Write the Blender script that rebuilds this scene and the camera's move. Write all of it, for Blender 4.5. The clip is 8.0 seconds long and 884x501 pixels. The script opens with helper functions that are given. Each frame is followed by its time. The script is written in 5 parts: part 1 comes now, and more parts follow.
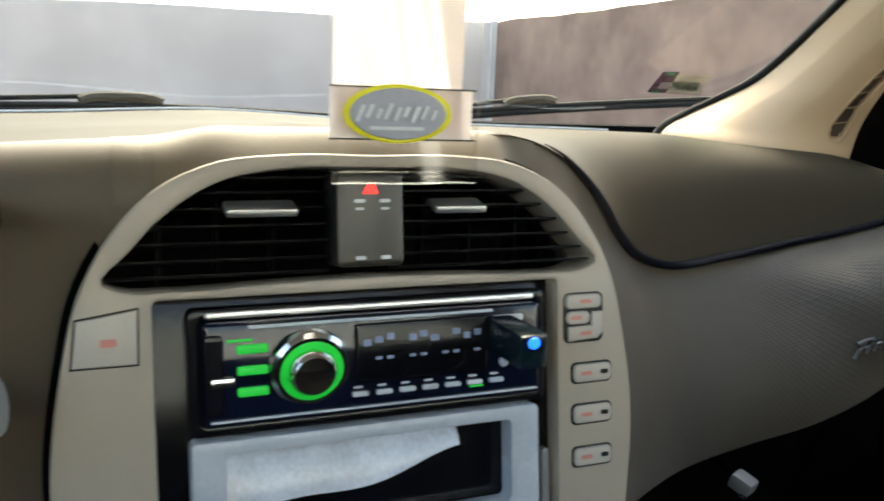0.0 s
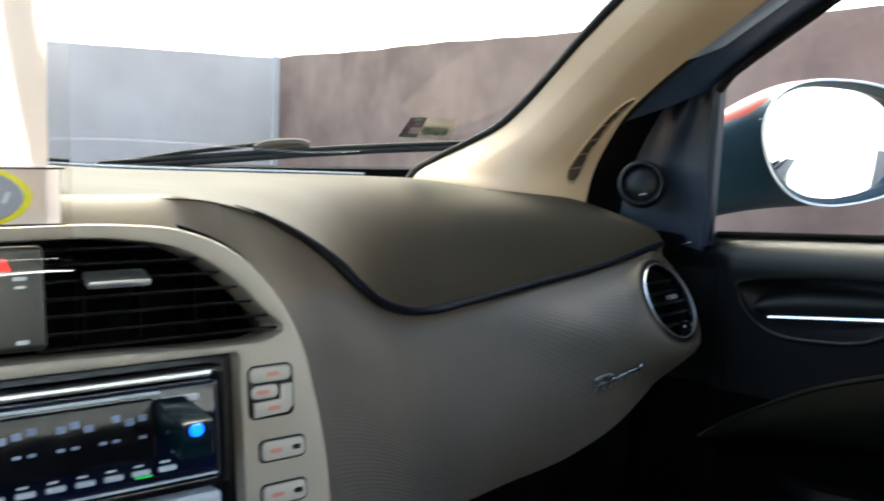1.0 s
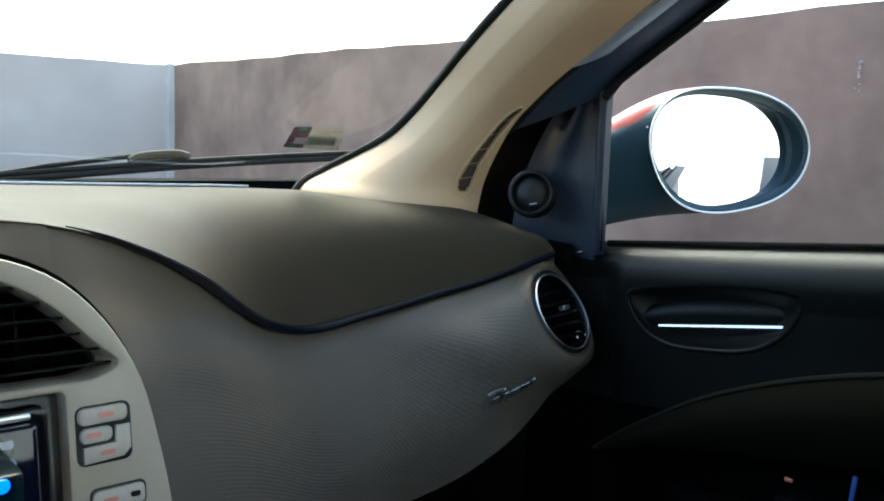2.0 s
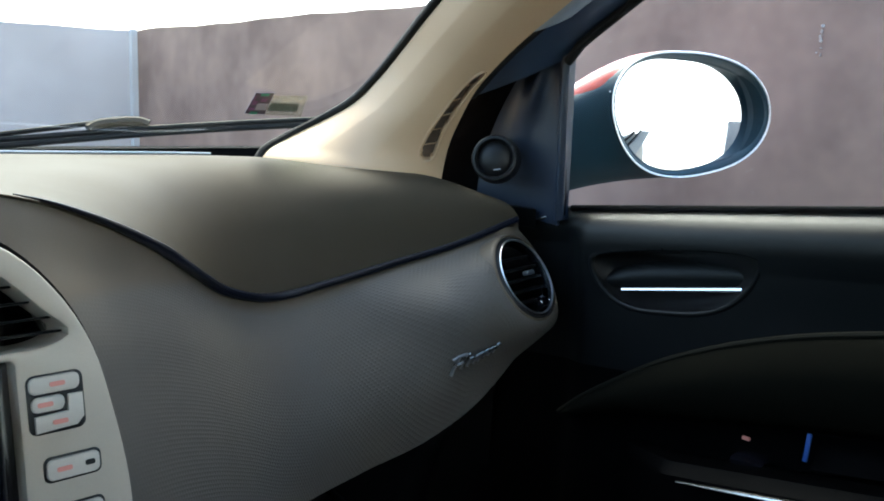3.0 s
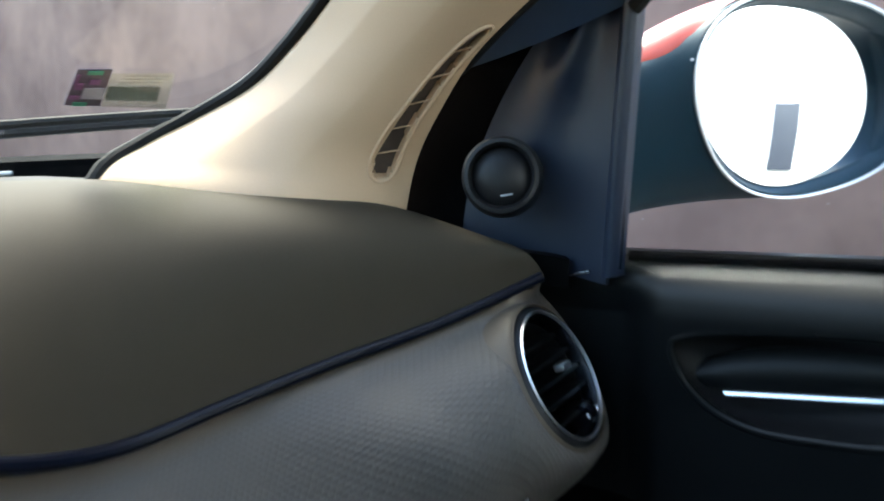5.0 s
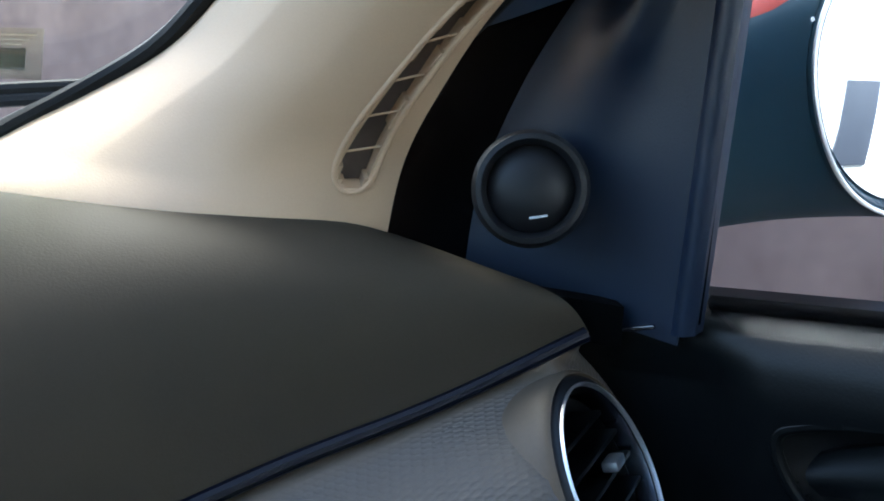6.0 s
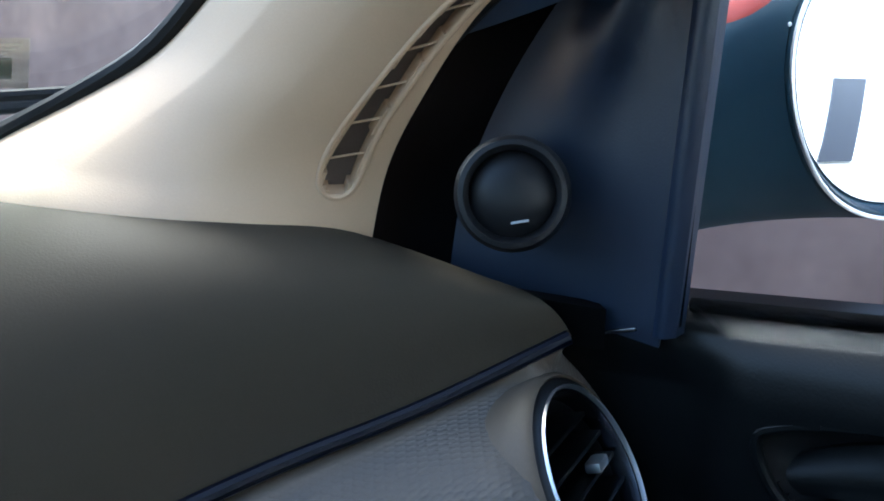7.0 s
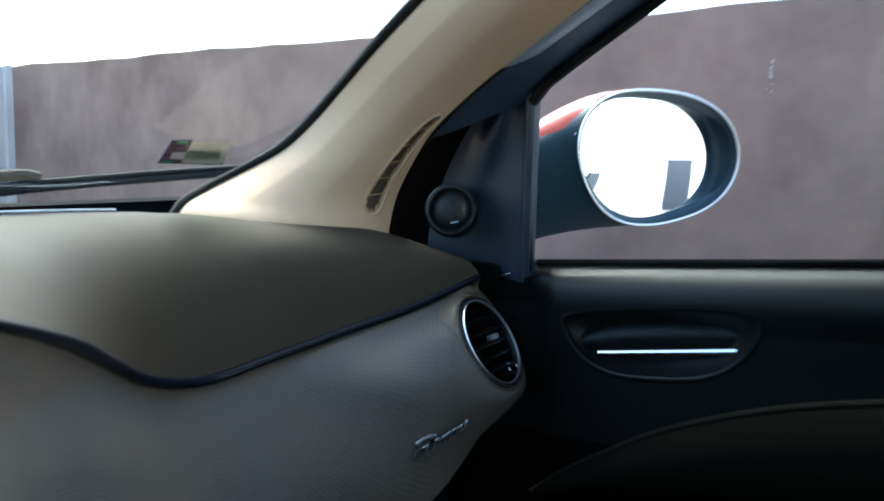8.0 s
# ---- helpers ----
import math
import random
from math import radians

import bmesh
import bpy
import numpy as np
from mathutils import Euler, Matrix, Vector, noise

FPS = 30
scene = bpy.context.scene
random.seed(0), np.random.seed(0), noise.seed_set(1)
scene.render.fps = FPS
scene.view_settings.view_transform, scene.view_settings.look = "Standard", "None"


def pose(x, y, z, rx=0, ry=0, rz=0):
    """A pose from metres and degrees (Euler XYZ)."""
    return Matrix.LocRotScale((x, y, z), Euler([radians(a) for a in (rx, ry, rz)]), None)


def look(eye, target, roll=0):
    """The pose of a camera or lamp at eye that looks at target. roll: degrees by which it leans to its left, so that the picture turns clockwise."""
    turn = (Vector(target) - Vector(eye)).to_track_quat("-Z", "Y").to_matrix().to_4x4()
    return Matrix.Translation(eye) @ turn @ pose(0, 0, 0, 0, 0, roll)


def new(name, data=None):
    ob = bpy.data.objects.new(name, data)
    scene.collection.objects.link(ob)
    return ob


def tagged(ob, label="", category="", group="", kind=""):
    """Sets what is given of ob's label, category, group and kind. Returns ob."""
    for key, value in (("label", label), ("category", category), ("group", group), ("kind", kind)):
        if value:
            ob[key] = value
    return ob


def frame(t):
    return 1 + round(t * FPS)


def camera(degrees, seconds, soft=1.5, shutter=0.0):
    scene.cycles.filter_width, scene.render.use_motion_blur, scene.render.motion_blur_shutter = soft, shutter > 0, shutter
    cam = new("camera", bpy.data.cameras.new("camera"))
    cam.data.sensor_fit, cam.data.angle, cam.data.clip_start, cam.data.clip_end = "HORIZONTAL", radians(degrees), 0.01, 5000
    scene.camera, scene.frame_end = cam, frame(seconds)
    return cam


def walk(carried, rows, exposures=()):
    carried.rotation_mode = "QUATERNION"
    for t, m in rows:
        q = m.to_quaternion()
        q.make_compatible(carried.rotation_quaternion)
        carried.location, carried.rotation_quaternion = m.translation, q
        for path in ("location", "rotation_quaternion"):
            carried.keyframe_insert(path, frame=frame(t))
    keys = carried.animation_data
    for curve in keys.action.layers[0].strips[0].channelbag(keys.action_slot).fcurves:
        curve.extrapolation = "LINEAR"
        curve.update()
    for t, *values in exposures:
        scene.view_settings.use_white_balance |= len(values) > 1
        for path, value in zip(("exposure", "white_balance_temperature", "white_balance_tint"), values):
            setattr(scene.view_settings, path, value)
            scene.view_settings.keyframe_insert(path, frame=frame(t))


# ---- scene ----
from mathutils import geometry
cam = camera(55.1, 8.0, 1.8, 0.45)
PATH = [
    (0, (-0.132, -0.393, 1.001), (0.649, 1.41, 0.625), 2.4),
    (0.2, (-0.116, -0.393, 1.003), (0.705, 1.391, 0.625), 2.0),
    (0.5, (-0.08, -0.401, 1.004), (0.865, 1.328, 0.662), 1.0),
    (1, (-0.06, -0.401, 1.019), (1.11, 1.196, 0.735), 2.8),
    (1.5, (-0.031, -0.407, 1.023), (1.25, 1.105, 0.751), 2.8),
    (1.7, (-0.021, -0.4, 1.023), (1.279, 1.098, 0.772), 2.5),
    (2.8, (-0.013, -0.389, 1.017), (1.367, 1.027, 0.719), 2.6),
    (3, (-0.01, -0.4, 1.021), (1.358, 1.022, 0.691), 2.2),
    (3.5, (-0.009, -0.387, 1.027), (1.481, 0.888, 0.636), 0.0),
    (4, (0.011, -0.325, 1.047), (1.595, 0.805, 0.583), 0.5),
    (4.5, (0.128, -0.211, 1.033), (1.658, 1.017, 0.646), 0.9),
    (5, (0.23, -0.087, 1.022), (1.743, 1.168, 0.654), 1.4),
    (5.2, (0.286, -0.037, 1.033), (1.803, 1.194, 0.608), 1.4),
    (6.3, (0.365, 0.042, 1.021), (1.925, 1.215, 0.586), 2.4),
    (6.5, (0.37, 0.037, 1.023), (1.926, 1.22, 0.598), 2.2),
    (7, (0.36, 0.033, 1.028), (1.914, 1.209, 0.58), 1.8),
    (7.5, (0.277, -0.054, 1.034), (1.827, 1.145, 0.635), 1.5),
    (7.7, (0.169, -0.163, 1.04), (1.697, 1.081, 0.695), 1.2),
    (8, (0.027, -0.277, 1.032), (1.574, 0.967, 0.785), 1.4),
]
EXPOSURES = [(0.0, 2.8, 7350, -2), (0.6, 2.98, 8000, 8), (1.0, 2.9, 6600, -2), (1.5, 2.57, 6100, -8), (3.0, 2.8, 6000, -5), (3.5, 3.08, 5950, -4), (4.5, 3.2, 6050, -2), (5.0, 3.05, 6050, -3), (6.5, 2.84, 5300, 0), (7.5, 2.8, 5300, -3), (8.0, 2.57, 5550, -6)]
walk(cam, [(t, look(eye, aim, roll)) for t, eye, aim, roll in PATH], EXPOSURES)

# ---- world and sun ----
SUN_ELEVATION, SUN_ROTATION = radians(52), radians(18)
world = bpy.data.worlds.new("sky")
scene.world = world
world.use_nodes = True
wn = world.node_tree.nodes
sky = wn.new("ShaderNodeTexSky")
sky.sky_type = "NISHITA"
sky.sun_disc = False
sky.sun_elevation, sky.sun_rotation = SUN_ELEVATION, SUN_ROTATION
sky.air_density, sky.dust_density, sky.ozone_density = 1.0, 3.0, 0.6
wn["Background"].inputs["Strength"].default_value = 0.15
world.node_tree.links.new(sky.outputs["Color"], wn["Background"].inputs["Color"])

sun = new("sun", bpy.data.lights.new("sun", "SUN"))
sun.data.energy, sun.data.angle = 1.2, radians(25)
sun.data.color = (1.0, 0.93, 0.82)
SUN_FROM = Vector((math.sin(SUN_ROTATION) * math.cos(SUN_ELEVATION), math.cos(SUN_ROTATION) * math.cos(SUN_ELEVATION), math.sin(SUN_ELEVATION)))
sun.matrix_world = look(SUN_FROM * 20, (0, 0, 0))


# ---- materials ----
def material(name, colour, rough=0.5, metal=0.0, vary=0.12, grain=400.0, stain=9.0, bump=0.1, spec=0.5, sheen=0.0, coat=0.0):
    """A surface with colour variation at two scales and a fine relief, in metres."""
    m = bpy.data.materials.new(name)
    m.use_nodes = True
    n, l = m.node_tree.nodes, m.node_tree.links
    b = n["Principled BSDF"]
    b.inputs["Metallic"].default_value = metal
    b.inputs["Specular IOR Level"].default_value = spec
    b.inputs["Sheen Weight"].default_value = sheen
    b.inputs["Coat Weight"].default_value = coat
    pos = n.new("ShaderNodeTexCoord")
    fine, wide = n.new("ShaderNodeTexNoise"), n.new("ShaderNodeTexNoise")
    fine.inputs["Scale"].default_value, wide.inputs["Scale"].default_value = grain, stain
    fine.inputs["Detail"].default_value, wide.inputs["Detail"].default_value = 3, 5
    for t in (fine, wide):
        l.new(pos.outputs["Object"], t.inputs["Vector"])
    both = n.new("ShaderNodeMix")
    both.inputs[0].default_value = 0.6
    l.new(fine.outputs["Fac"], both.inputs[2])
    l.new(wide.outputs["Fac"], both.inputs[3])
    ramp = n.new("ShaderNodeValToRGB")
    ramp.color_ramp.elements[0].position, ramp.color_ramp.elements[1].position = 0.3, 0.7
    ramp.color_ramp.elements[0].color = (*[c * (1 - vary) for c in colour], 1)
    ramp.color_ramp.elements[1].color = (*[min(1, c * (1 + vary)) for c in colour], 1)
    l.new(both.outputs[0], ramp.inputs["Fac"])
    l.new(ramp.outputs["Color"], b.inputs["Base Color"])
    r = n.new("ShaderNodeMapRange")
    r.inputs["To Min"].default_value, r.inputs["To Max"].default_value = max(0.02, rough * 0.82), min(1, rough * 1.18)
    l.new(wide.outputs["Fac"], r.inputs["Value"])
    l.new(r.outputs["Result"], b.inputs["Roughness"])
    if bump:
        bp = n.new("ShaderNodeBump")
        bp.inputs["Strength"].default_value, bp.inputs["Distance"].default_value = bump, 0.001
        l.new(fine.outputs["Fac"], bp.inputs["Height"])
        l.new(bp.outputs["Normal"], b.inputs["Normal"])
    return m


def dotted(name, colour, rough, pitch=0.004):
    """Soft plastic with staggered raised dots in the UV map's metres, smooth in a band along its upper edge."""
    m = material(name, colour, rough, vary=0.1, grain=700, bump=0.05, spec=0.3)
    n, l = m.node_tree.nodes, m.node_tree.links
    b = n["Principled BSDF"]
    uv = n.new("ShaderNodeTexCoord")
    sep = n.new("ShaderNodeSeparateXYZ")
    l.new(uv.outputs["UV"], sep.inputs["Vector"])

    def calc(op, a, c=None):
        node = n.new("ShaderNodeMath")
        node.operation = op
        for i, v in enumerate((a, c)):
            if v is None:
                continue
            if isinstance(v, (int, float)):
                node.inputs[i].default_value = v
            else:
                l.new(v, node.inputs[i])
        return node.outputs[0]

    row = calc("DIVIDE", sep.outputs["Y"], pitch * 0.87)
    shift = calc("MULTIPLY", calc("MODULO", calc("FLOOR", row), 2.0), 0.5)
    col = calc("ADD", calc("DIVIDE", sep.outputs["X"], pitch), shift)
    du = calc("SUBTRACT", calc("FRACT", col), 0.5)
    dv = calc("SUBTRACT", calc("FRACT", row), 0.5)
    d = calc("SQRT", calc("ADD", calc("MULTIPLY", du, du), calc("MULTIPLY", dv, dv)))
    dot = n.new("ShaderNodeMapRange")
    dot.interpolation_type = "SMOOTHSTEP"
    dot.inputs["From Min"].default_value, dot.inputs["From Max"].default_value = 0.5, 0.22
    l.new(d, dot.inputs["Value"])
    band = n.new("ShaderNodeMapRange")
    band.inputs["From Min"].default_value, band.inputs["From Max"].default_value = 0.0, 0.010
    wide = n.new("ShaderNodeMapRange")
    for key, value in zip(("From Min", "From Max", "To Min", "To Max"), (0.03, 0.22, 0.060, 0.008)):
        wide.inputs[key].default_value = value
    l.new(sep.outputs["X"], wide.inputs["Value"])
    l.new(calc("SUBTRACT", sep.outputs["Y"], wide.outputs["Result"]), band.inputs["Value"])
    # Browner band, greyer dots: the dots' sheen is put into the base colour.
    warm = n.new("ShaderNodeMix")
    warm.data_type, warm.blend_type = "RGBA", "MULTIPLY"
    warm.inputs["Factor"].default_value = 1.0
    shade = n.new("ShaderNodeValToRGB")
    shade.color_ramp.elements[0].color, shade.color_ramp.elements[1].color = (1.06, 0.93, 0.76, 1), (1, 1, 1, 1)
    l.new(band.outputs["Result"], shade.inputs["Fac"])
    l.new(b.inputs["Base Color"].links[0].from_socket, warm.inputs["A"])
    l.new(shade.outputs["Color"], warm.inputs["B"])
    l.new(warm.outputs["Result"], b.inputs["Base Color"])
    worn = n.new("ShaderNodeMapRange")
    for key, value in zip(("From Min", "From Max", "To Min", "To Max"), (0.10, 0.32, 0.12, 1.0)):
        worn.inputs[key].default_value = value
    l.new(sep.outputs["X"], worn.inputs["Value"])
    high = calc("MULTIPLY", calc("MULTIPLY", dot.outputs["Result"], band.outputs["Result"]), worn.outputs["Result"])
    bp = n.new("ShaderNodeBump")
    bp.inputs["Strength"].default_value, bp.inputs["Distance"].default_value = 0.42, -0.0007
    l.new(high, bp.inputs["Height"])
    l.new(bp.outputs["Normal"], b.inputs["Normal"])
    return m


def glowing(name, colour, strength):
    m = bpy.data.materials.new(name)
    m.use_nodes = True
    b = m.node_tree.nodes["Principled BSDF"]
    b.inputs["Base Color"].default_value = (*colour, 1)
    b.inputs["Emission Color"].default_value = (*colour, 1)
    b.inputs["Emission Strength"].default_value = strength
    return m


def clear_pane(name, tint, gloss=0.04):
    """Clear glass: it lets light through straight and mirrors by Fresnel."""
    m = bpy.data.materials.new(name)
    m.use_nodes = True
    n, l = m.node_tree.nodes, m.node_tree.links
    n.remove(n["Principled BSDF"])
    see, shine, mix, fr = n.new("ShaderNodeBsdfTransparent"), n.new("ShaderNodeBsdfGlossy"), n.new("ShaderNodeMixShader"), n.new("ShaderNodeFresnel")
    see.inputs["Color"].default_value = (*tint, 1)
    shine.inputs["Roughness"].default_value = gloss
    fr.inputs["IOR"].default_value = 1.45
    l.new(fr.outputs["Fac"], mix.inputs["Fac"])
    l.new(see.outputs["BSDF"], mix.inputs[1])
    l.new(shine.outputs["BSDF"], mix.inputs[2])
    l.new(mix.outputs["Shader"], n["Material Output"].inputs["Surface"])
    return m


PAD = material("soft_dash_plastic", (0.039, 0.0307, 0.0202), 0.68, spec=0.12, vary=0.08, grain=900, stain=6, bump=0.12)
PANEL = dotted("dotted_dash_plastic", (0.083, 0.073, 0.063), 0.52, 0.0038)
TAUPE = material("taupe_dash_plastic", (0.100, 0.0760, 0.0510), 0.55, vary=0.1, grain=700, bump=0.05, spec=0.4)
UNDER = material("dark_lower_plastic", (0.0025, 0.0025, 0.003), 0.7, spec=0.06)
SEAM = material("gloss_seam_strip", (0.002, 0.003, 0.008), 0.34, spec=0.14, bump=0.02)
BEZEL = material("light_grey_trim_paint", (0.365, 0.315, 0.265), 0.4, vary=0.05, grain=1200, bump=0.04)
BLACK_GLOSS = material("black_gloss_plastic", (0.005, 0.005, 0.007), 0.16, vary=0.2, bump=0.01, spec=0.3)
BLACK = material("black_plastic", (0.007, 0.007, 0.008), 0.45, vary=0.15, bump=0.06, spec=0.3)
RUBBER = material("black_rubber", (0.008, 0.008, 0.008), 0.7, vary=0.2, grain=600, bump=0.15, spec=0.2)
SLAT = material("slat_edge_plastic", (0.0025, 0.0027, 0.0026), 0.40, bump=0.03, spec=0.15)
VENT_BLACK = material("vent_slat_plastic", (0.002, 0.002, 0.002), 0.5, bump=0.03, spec=0.1)
SATIN = material("satin_chrome", (0.84, 0.84, 0.85), 0.38, 1.0, vary=0.05, bump=0.02)
GUNMETAL = material("gunmetal", (0.16, 0.17, 0.20), 0.22, 1.0, vary=0.2, stain=60, bump=0.03)
WORN_CHROME = material("worn_chrome", (0.30, 0.30, 0.32), 0.28, 1.0, vary=0.15, stain=80, bump=0.02)
CHROME = material("chrome", (0.80, 0.79, 0.78), 0.16, 1.0, vary=0.04, bump=0.0)
BEIGE = material("beige_pillar_plastic", (0.48, 0.332, 0.203), 0.5, vary=0.05, grain=1000, stain=5, bump=0.08)
# Near-black: armrest plastic, and shade painted on the lower door panel.
ARM_SHADE = material("black_armrest_and_shade", (0.0008, 0.0008, 0.001), 0.6, spec=0.04)
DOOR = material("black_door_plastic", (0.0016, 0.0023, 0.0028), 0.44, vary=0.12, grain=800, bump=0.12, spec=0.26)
PIPING = material("olive_door_piping", (0.008, 0.0075, 0.005), 0.7, bump=0.2, spec=0.08)
FABRIC = material("dark_door_fabric", (0.0042, 0.0042, 0.0029), 0.9, vary=0.25, grain=1500, bump=0.4, spec=0.03)
TRIM_BLACK = material("matt_black_trim", (0.0012, 0.0012, 0.0016), 0.85, spec=0.05)
# Black plastic with blue sky glare put into its base colour.
SAIL = material("sky_tinted_black_plastic", (0.017, 0.030, 0.058), 0.36, vary=0.1, grain=900, bump=0.1)
SAIL.node_tree.nodes["Principled BSDF"].inputs["Specular IOR Level"].default_value = 0.95
# Darker version for mirror panel and divider, its blue glare likewise painted in.
SAIL_DARK = material("dark_sky_tinted_black_plastic", (0.004, 0.011, 0.028), 0.38, vary=0.12, grain=900, bump=0.12, spec=1.0)
SKY_LIT_EDGE = material("sky_lit_pillar_edge", (0.24, 0.28, 0.35), 0.38, vary=0.08, grain=900, bump=0.05)
SILVER = material("silver_paint", (0.42, 0.43, 0.46), 0.32, 0.6, vary=0.06, bump=0.02)
RADIO_GLASS = material("radio_display_plastic", (0.004, 0.006, 0.018), 0.1, vary=0.2, bump=0.0)
KEY = material("pale_blue_grey_keys", (0.46, 0.49, 0.56), 0.25, vary=0.06, bump=0.0)
DISPLAY = glowing("display_segments", (0.16, 0.20, 0.32), 0.03)
PRINT = material("pale_print", (0.55, 0.57, 0.6), 0.5, bump=0.0)
BUTTON = material("grey_button_plastic", (0.44, 0.40, 0.36), 0.42, vary=0.06, bump=0.05)
RED_ICON = glowing("red_lit_icon", (0.50, 0.20, 0.17), 0.015)
RED_LAMP = glowing("red_warning_lamp", (1.0, 0.02, 0.02), 0.35)
GREEN_LAMP = glowing("green_backlight", (0.01, 0.40, 0.04), 0.10)
BLUE_LAMP = glowing("blue_led", (0.004, 0.10, 1.0), 0.6)
BLUE_EDGE = glowing("blue_lit_edge", (0.02, 0.06, 0.25), 0.02)
CLEAR = clear_pane("outer_glass", (1.0, 1.0, 1.0))
CLEAR.node_tree.nodes["Fresnel"].inputs["IOR"].default_value = 1.0001
GLASS = clear_pane("window_glass", (0.93, 0.94, 0.95))
DARK_GLASS = clear_pane("tinted_side_glass", (0.90, 0.92, 0.92))
SLEEVE = clear_pane("plastic_sleeve", (0.97, 0.96, 0.95), 0.12)
CARD = material("pinkish_card", (0.80, 0.74, 0.72), 0.6, bump=0.02)
lets = CARD.node_tree.nodes.new("ShaderNodeBsdfTranslucent")
lets.inputs["Color"].default_value = (0.85, 0.80, 0.78, 1)
blend = CARD.node_tree.nodes.new("ShaderNodeMixShader")
blend.inputs["Fac"].default_value = 0.75
CARD.node_tree.links.new(CARD.node_tree.nodes["Principled BSDF"].outputs["BSDF"], blend.inputs[1])
CARD.node_tree.links.new(lets.outputs["BSDF"], blend.inputs[2])
CARD.node_tree.links.new(blend.outputs["Shader"], CARD.node_tree.nodes["Material Output"].inputs["Surface"])
YELLOW = material("yellow_print", (0.75, 0.68, 0.02), 0.5, bump=0.0)
GREY_PRINT = material("grey_print", (0.32, 0.32, 0.38), 0.5, bump=0.0)
RED_PAINT = material("orange_red_car_paint", (0.42, 0.045, 0.018), 0.28, vary=0.04, bump=0.0, coat=0.25)
# Dark housing plastic; the blue haze over it is put into the colour.
HAZE_TEAL = material("mirror_housing_plastic", (0.012, 0.036, 0.052), 0.5, spec=0.25, vary=0.1, bump=0.1)
WARM_TINT = clear_pane("warm_windscreen_tint", (0.99, 0.96, 0.91), 0.0)
WARM_TINT.node_tree.nodes["Fresnel"].inputs["IOR"].default_value = 1.0001
STICKER = material("purple_sticker", (0.075, 0.055, 0.08), 0.35, vary=0.5, grain=300, stain=120, bump=0.0)
STICKER_GREEN = material("green_foil", (0.06, 0.30, 0.18), 0.3, 0.5, bump=0.0)
STICKER_PINK = material("magenta_foil", (0.17, 0.06, 0.16), 0.35, bump=0.0)
STICKER_FADED = clear_pane("faded_print", (0.80, 0.82, 0.80), 0.1)
STICKER_PALE = clear_pane("pale_sticker", (0.90, 0.91, 0.85), 0.15)
STICKER_PALE.node_tree.nodes["Fresnel"].inputs["IOR"].default_value = 1.12
HEADLINER = material("grey_headliner", (0.30, 0.28, 0.25), 0.9, vary=0.1, grain=900, bump=0.3)
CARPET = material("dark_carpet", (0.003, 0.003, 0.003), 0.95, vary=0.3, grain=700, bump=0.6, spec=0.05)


def plaster(name, low, high, scale):
    """Rendered wall: broad damp stains, trowel marks and grains."""
    m = material(name, low, 0.9, vary=0.1, grain=90, stain=1.6, bump=0.5)
    n, l = m.node_tree.nodes, m.node_tree.links
    b = n["Principled BSDF"]
    pos = n.new("ShaderNodeTexCoord")
    blot = n.new("ShaderNodeTexNoise")
    blot.inputs["Scale"].default_value, blot.inputs["Detail"].default_value, blot.inputs["Roughness"].default_value = scale, 8, 0.62
    l.new(pos.outputs["Object"], blot.inputs["Vector"])
    ramp = n.new("ShaderNodeValToRGB")
    ramp.color_ramp.elements[0].position, ramp.color_ramp.elements[1].position = 0.36, 0.68
    ramp.color_ramp.elements[0].color, ramp.color_ramp.elements[1].color = (*low, 1), (*high, 1)
    l.new(blot.outputs["Fac"], ramp.inputs["Fac"])
    l.new(ramp.outputs["Color"], b.inputs["Base Color"])
    return m


WALL_FRONT = plaster("lilac_grey_plaster", (0.40, 0.362, 0.358), (0.49, 0.448, 0.442), 4.5)
WALL_SIDE = plaster("brown_plaster", (0.175, 0.112, 0.090), (0.290, 0.194, 0.154), 6.5)
WHITEWASH = plaster("white_render", (0.78, 0.78, 0.77), (0.85, 0.85, 0.84), 1.5)
FILLET = plaster("pale_cement", (0.44, 0.43, 0.44), (0.58, 0.57, 0.57), 9.0)
CHIP = plaster("pale_chip_and_speck", (0.34, 0.30, 0.28), (0.46, 0.42, 0.40), 40.0)
CONCRETE = plaster("concrete", (0.22, 0.21, 0.20), (0.32, 0.31, 0.29), 1.2)
DARK_DOOR = material("blue_grey_door_paint", (0.022, 0.027, 0.04), 0.5, vary=0.15, grain=30)


# ---- building helpers ----
def part(name, bm, mat, parent=None, label="", smooth=35):
    """Links a bmesh as one mesh object, under parent if there is one. Geometry is given in world metres."""
    bmesh.ops.recalc_face_normals(bm, faces=bm.faces)
    me = bpy.data.meshes.new(name)
    bm.to_mesh(me)
    bm.free()
    me.materials.append(mat)
    if smooth:
        me.shade_smooth()
        me.set_sharp_from_angle(angle=radians(smooth))
    ob = new(name, me)
    if parent is not None:
        ob.parent = parent
        ob.matrix_parent_inverse = Matrix.Translation(-world_place(parent))
    if label:
        tagged(ob, label)
    return ob


def world_place(ob):
    """Where an unturned object stands, its parents' inverses included."""
    p = ob.location.copy()
    while ob.parent is not None:
        p += ob.matrix_parent_inverse.translation + ob.parent.location
        ob = ob.parent
    return p


def thing(name, at, label, category, group="", kind=""):
    ob = new(name)
    ob.empty_display_size = 0.03
    ob.location = at
    return tagged(ob, label, category, group, kind)


